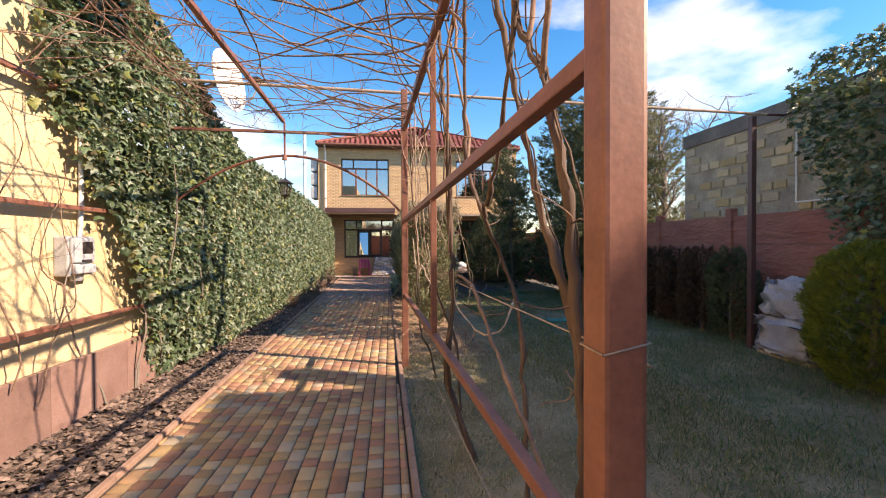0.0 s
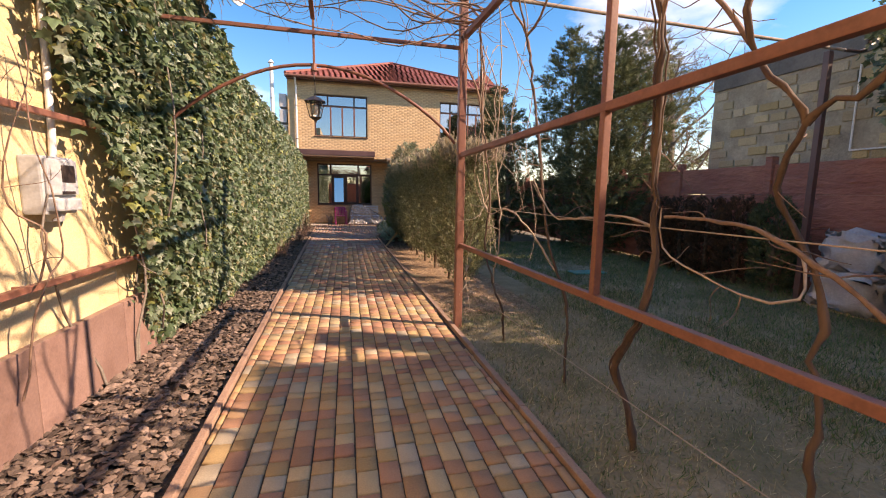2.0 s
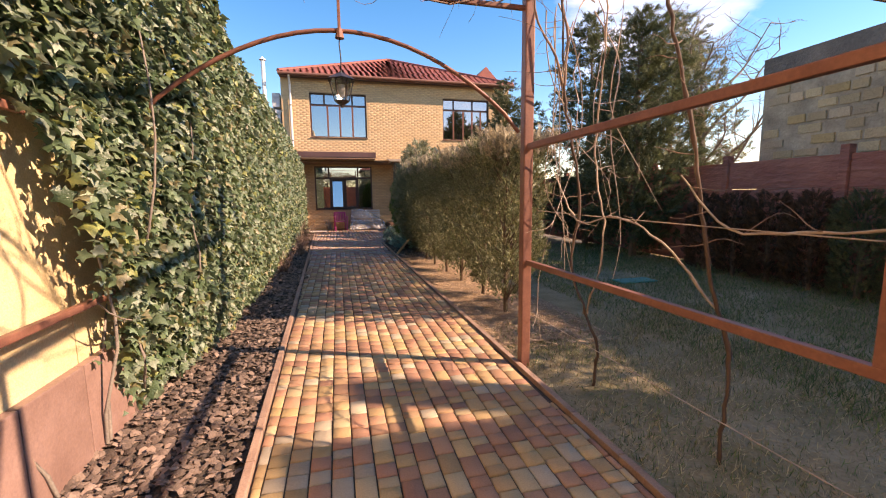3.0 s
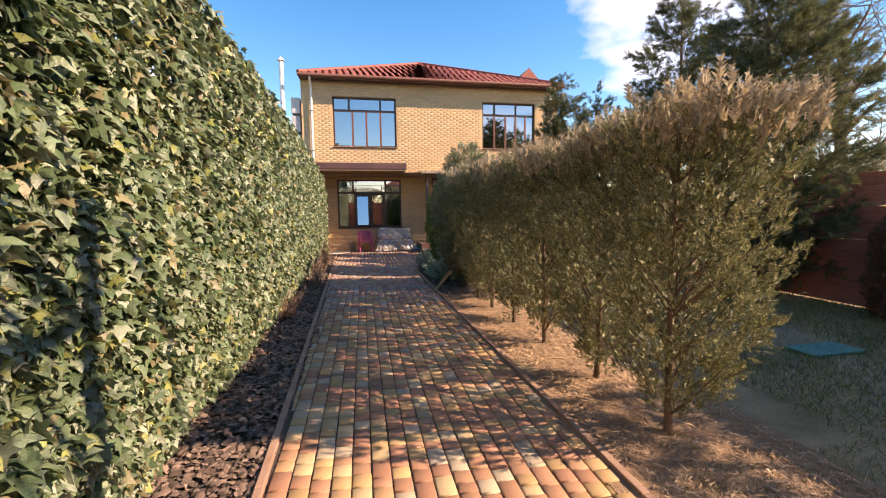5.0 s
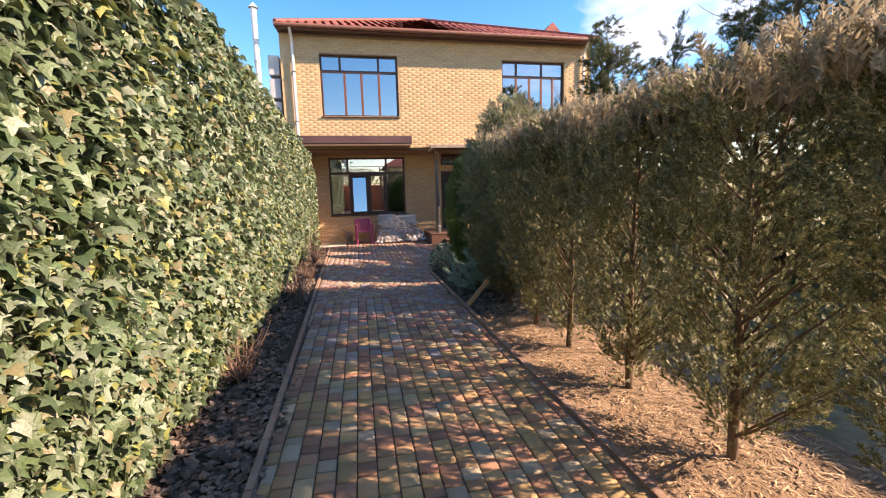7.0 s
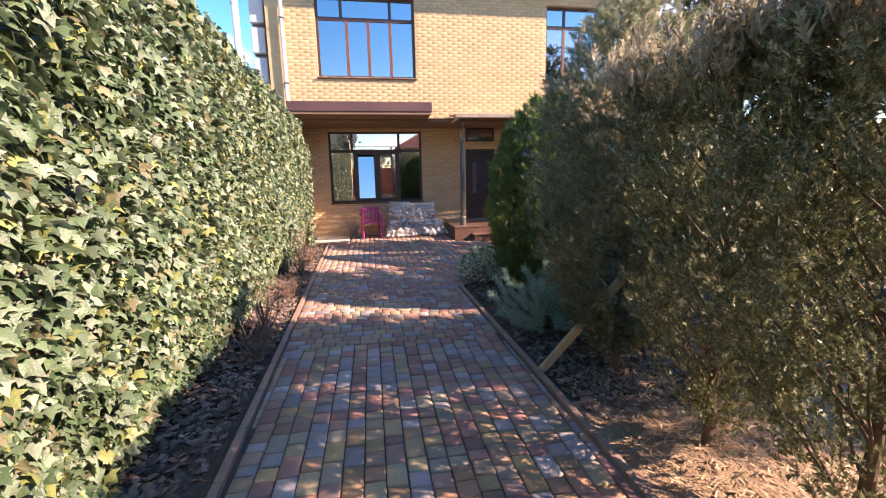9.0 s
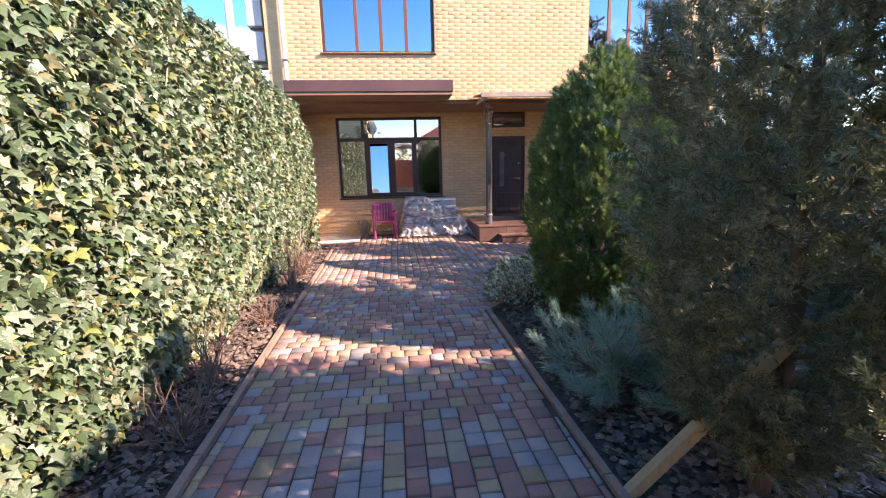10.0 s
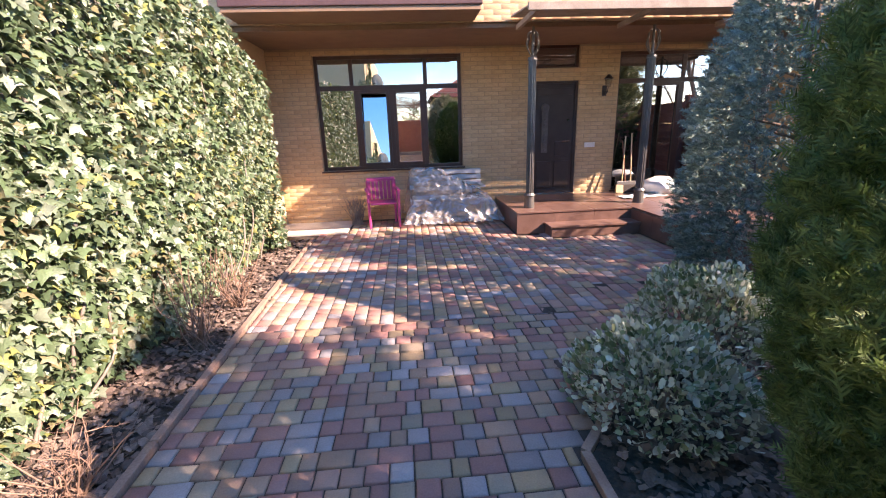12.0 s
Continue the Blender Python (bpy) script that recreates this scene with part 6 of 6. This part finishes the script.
u0 = ac_unit(20.05, 5.15)
copy_thing(u0, pose(HX0 - 0.30, 20.05, 4.50))
copy_thing(u0, pose(HX0 - 0.30, 20.05, 3.85))
fl = empty("flue_pipe", -3.74, 19.8)
tagged(fl, "white metal flue pipe with a rain cap beside the house", "flue")
part("pipe", cyl(bmesh.new(), (0, 0, -0.1), (0, 0, 6.85), 0.075, seg=16), "white", fl)
part("rain_cap", cyl(bmesh.new(), (0, 0, 6.86), (0, 0, 6.99), 0.13, 0.02, 16), "white", fl)
part("joint_ring", cyl(bmesh.new(), (0, 0, 5.4), (0, 0, 5.46), 0.085, seg=16), "grey", fl)

# gable of the wing behind
gb = empty("rear_gable", 0, 0)
tagged(gb, "small red gable of a rear wing above the roof", "roof", kind="structure")
bm = bmesh.new()
a_, b_, c_ = [bm.verts.new(v) for v in ((5.4, 22.4, 6.9), (7.6, 22.4, 6.9), (6.5, 22.4, 8.0))]
d_, e_, f_ = [bm.verts.new(v) for v in ((5.4, 26.5, 6.9), (7.6, 26.5, 6.9), (6.5, 26.5, 8.0))]
for q in ((a_, b_, c_), (e_, d_, f_), (a_, c_, f_, d_), (c_, b_, e_, f_), (b_, a_, d_, e_)):
    bm.faces.new(q)
part("gable_roof", bm, "roof", gb)

# ---------- shrubs by the path ----------
def leafy_bush(name, x, y, r, h, n, size, material, label, category, g, leaf=(OVAL_V, OVAL_F)):
    t = empty(name, x, y)
    tagged(t, label, category)
    paths = []
    for k in range(26):
        a, q = g.uniform(0, 6.28), g.uniform(0.2, 1)
        c = wander((0, 0, -0.02), (math.cos(a) * r * q, math.sin(a) * r * q, h * g.uniform(0.4, 0.9)), 7, 0.06, g)
        link("stem", tubes("stem", [(c, np.linspace(0.009, 0.003, 7))], 5), "branch", t)
    a, q = g.uniform(0, 6.28, n), np.sqrt(g.uniform(0, 1, n))
    top = h * np.sqrt(np.clip(1 - (q * 0.96) ** 2, 0.04, 1))
    p = np.stack([np.cos(a) * q * r, np.sin(a) * q * r, top * (1 - 0.45 * np.abs(g.normal(0, 0.5, n)))], -1)
    p *= (1 + 0.18 * bumpy(p, 5.0, 3.0))[:, None]
    p[:, 2] = np.maximum(p[:, 2], 0.02)
    d = p / (np.linalg.norm(p, axis=1)[:, None] + 1e-6) + g.normal(0, 0.55, (n, 3)) + np.array([0, 0, 0.3])
    link("foliage", scatter("foliage", leaf[0], leaf[1], aim(d, g.uniform(0, 6.28, n), size * g.uniform(0.6, 1.3, n)), p), material, t)["kind"] = "stuff"
    return t


bgn = np.random.default_rng(23)
leafy_bush("euonymus_bush", 0.78, 15.42, 0.48, 0.50, 3600, 0.045, "euonymus", "low variegated cream-edged euonymus bush beside the kerb", "shrub", bgn)
leafy_bush("euonymus_bush", 1.35, 15.85, 0.45, 0.72, 3200, 0.045, "euonymus", "taller variegated cream-edged euonymus bush beside the spruce", "shrub", bgn)


def dwarf_pine(x, y, g):
    t = empty("dwarf_pine", x, y)
    tagged(t, "low blue-green dwarf pine with brush-like shoots", "shrub")
    tips, paths = [], []
    for k in range(36):
        a, e = g.uniform(0, 6.28), g.uniform(0.2, 1.35)
        L = g.uniform(0.40, 0.78)
        q = np.array([math.cos(a) * math.cos(e) * L, math.sin(a) * math.cos(e) * L, 0.06 + math.sin(e) * L])
        c = wander((0, 0, 0.0), q, 16, 0.07, g)
        paths.append((c, np.linspace(0.012, 0.004, 16)))
        tips.append(c)
    for one in paths:
        link("branch", tubes("branch", [one], 5), "bark", t)
    ps, ds = [], []
    for c in tips:
        for i in range(6, 16):
            k = 64
            ax = c[i] - c[i - 1]
            ax = ax / np.linalg.norm(ax)
            ps.append(np.repeat(c[i][None], k, 0) + g.normal(0, 0.012, (k, 3)))
            ds.append(ax[None] * 0.9 + g.normal(0, 0.42, (k, 3)))
    p, d = np.concatenate(ps), np.concatenate(ds)
    needle = ([(-0.022, 0, 0), (0.022, 0, 0), (0, 1, 0)], [(0, 1, 2)])
    link("needles", scatter("needles", needle[0], needle[1], aim(d, g.uniform(0, 6.28, len(p)), 0.085 * g.uniform(0.7, 1.2, len(p))), p), "pine", t)["kind"] = "stuff"


dwarf_pine(0.80, 13.35, bgn)
dwarf_pine(1.25, 13.05, bgn)

stake = empty("prop_stake", 0.33, 12.42)
tagged(stake, "pale square timber stake propping the juniper", "stake")
part("timber", beam(bmesh.new(), (0, 0, -0.03), (0.74, -0.12, 0.88), 0.055, 0.004), "plank", stake)


def dry_shrub(x, y, h, g):
    t = empty("dry_shrub", x, y)
    tagged(t, "small leafless brown shrub at the foot of the ivy", "shrub", "dry shrubs by the ivy")
    paths = []
    for k in range(26):
        q = np.array([g.normal(0, 0.16), g.normal(0, 0.18), h * g.uniform(0.5, 1.1)])
        c = wander((g.normal(0, 0.03), g.normal(0, 0.03), -0.02), q, 8, 0.08, g)
        link("stem", tubes("stem", [(c, np.linspace(0.006, 0.002, 8))], 4), "cane", t)
        twigs_on(c, g, 4, 0.14, paths, 0.002, 0.4)
    link("twig_mass", tubes("twig_mass", paths, 4), "cane", t)["kind"] = "stuff"


for x, y, h in ((-2.25, 10.6, 0.45), (-2.12, 13.2, 0.42), (-2.2, 13.9, 0.5), (-2.22, 16.6, 0.75), (-2.25, 17.4, 0.6), (-2.15, 15.2, 0.35)):
    dry_shrub(x, y, h, bgn)


# ---------- pieces of paving and brickwork ----------
lay_pavers(pavement)
lay_bricks(wall_up, HX0, HX1, 3.06, 6.27, FY, UP, (0.6, 3.4, 3.06, 4.6), np.random.default_rng(1))
lay_bricks(wall_gr, HX0, HX1, 0.0, 2.97, GY, GR, (-2.8, 1.7, 0.1, 0.9), np.random.default_rng(2))
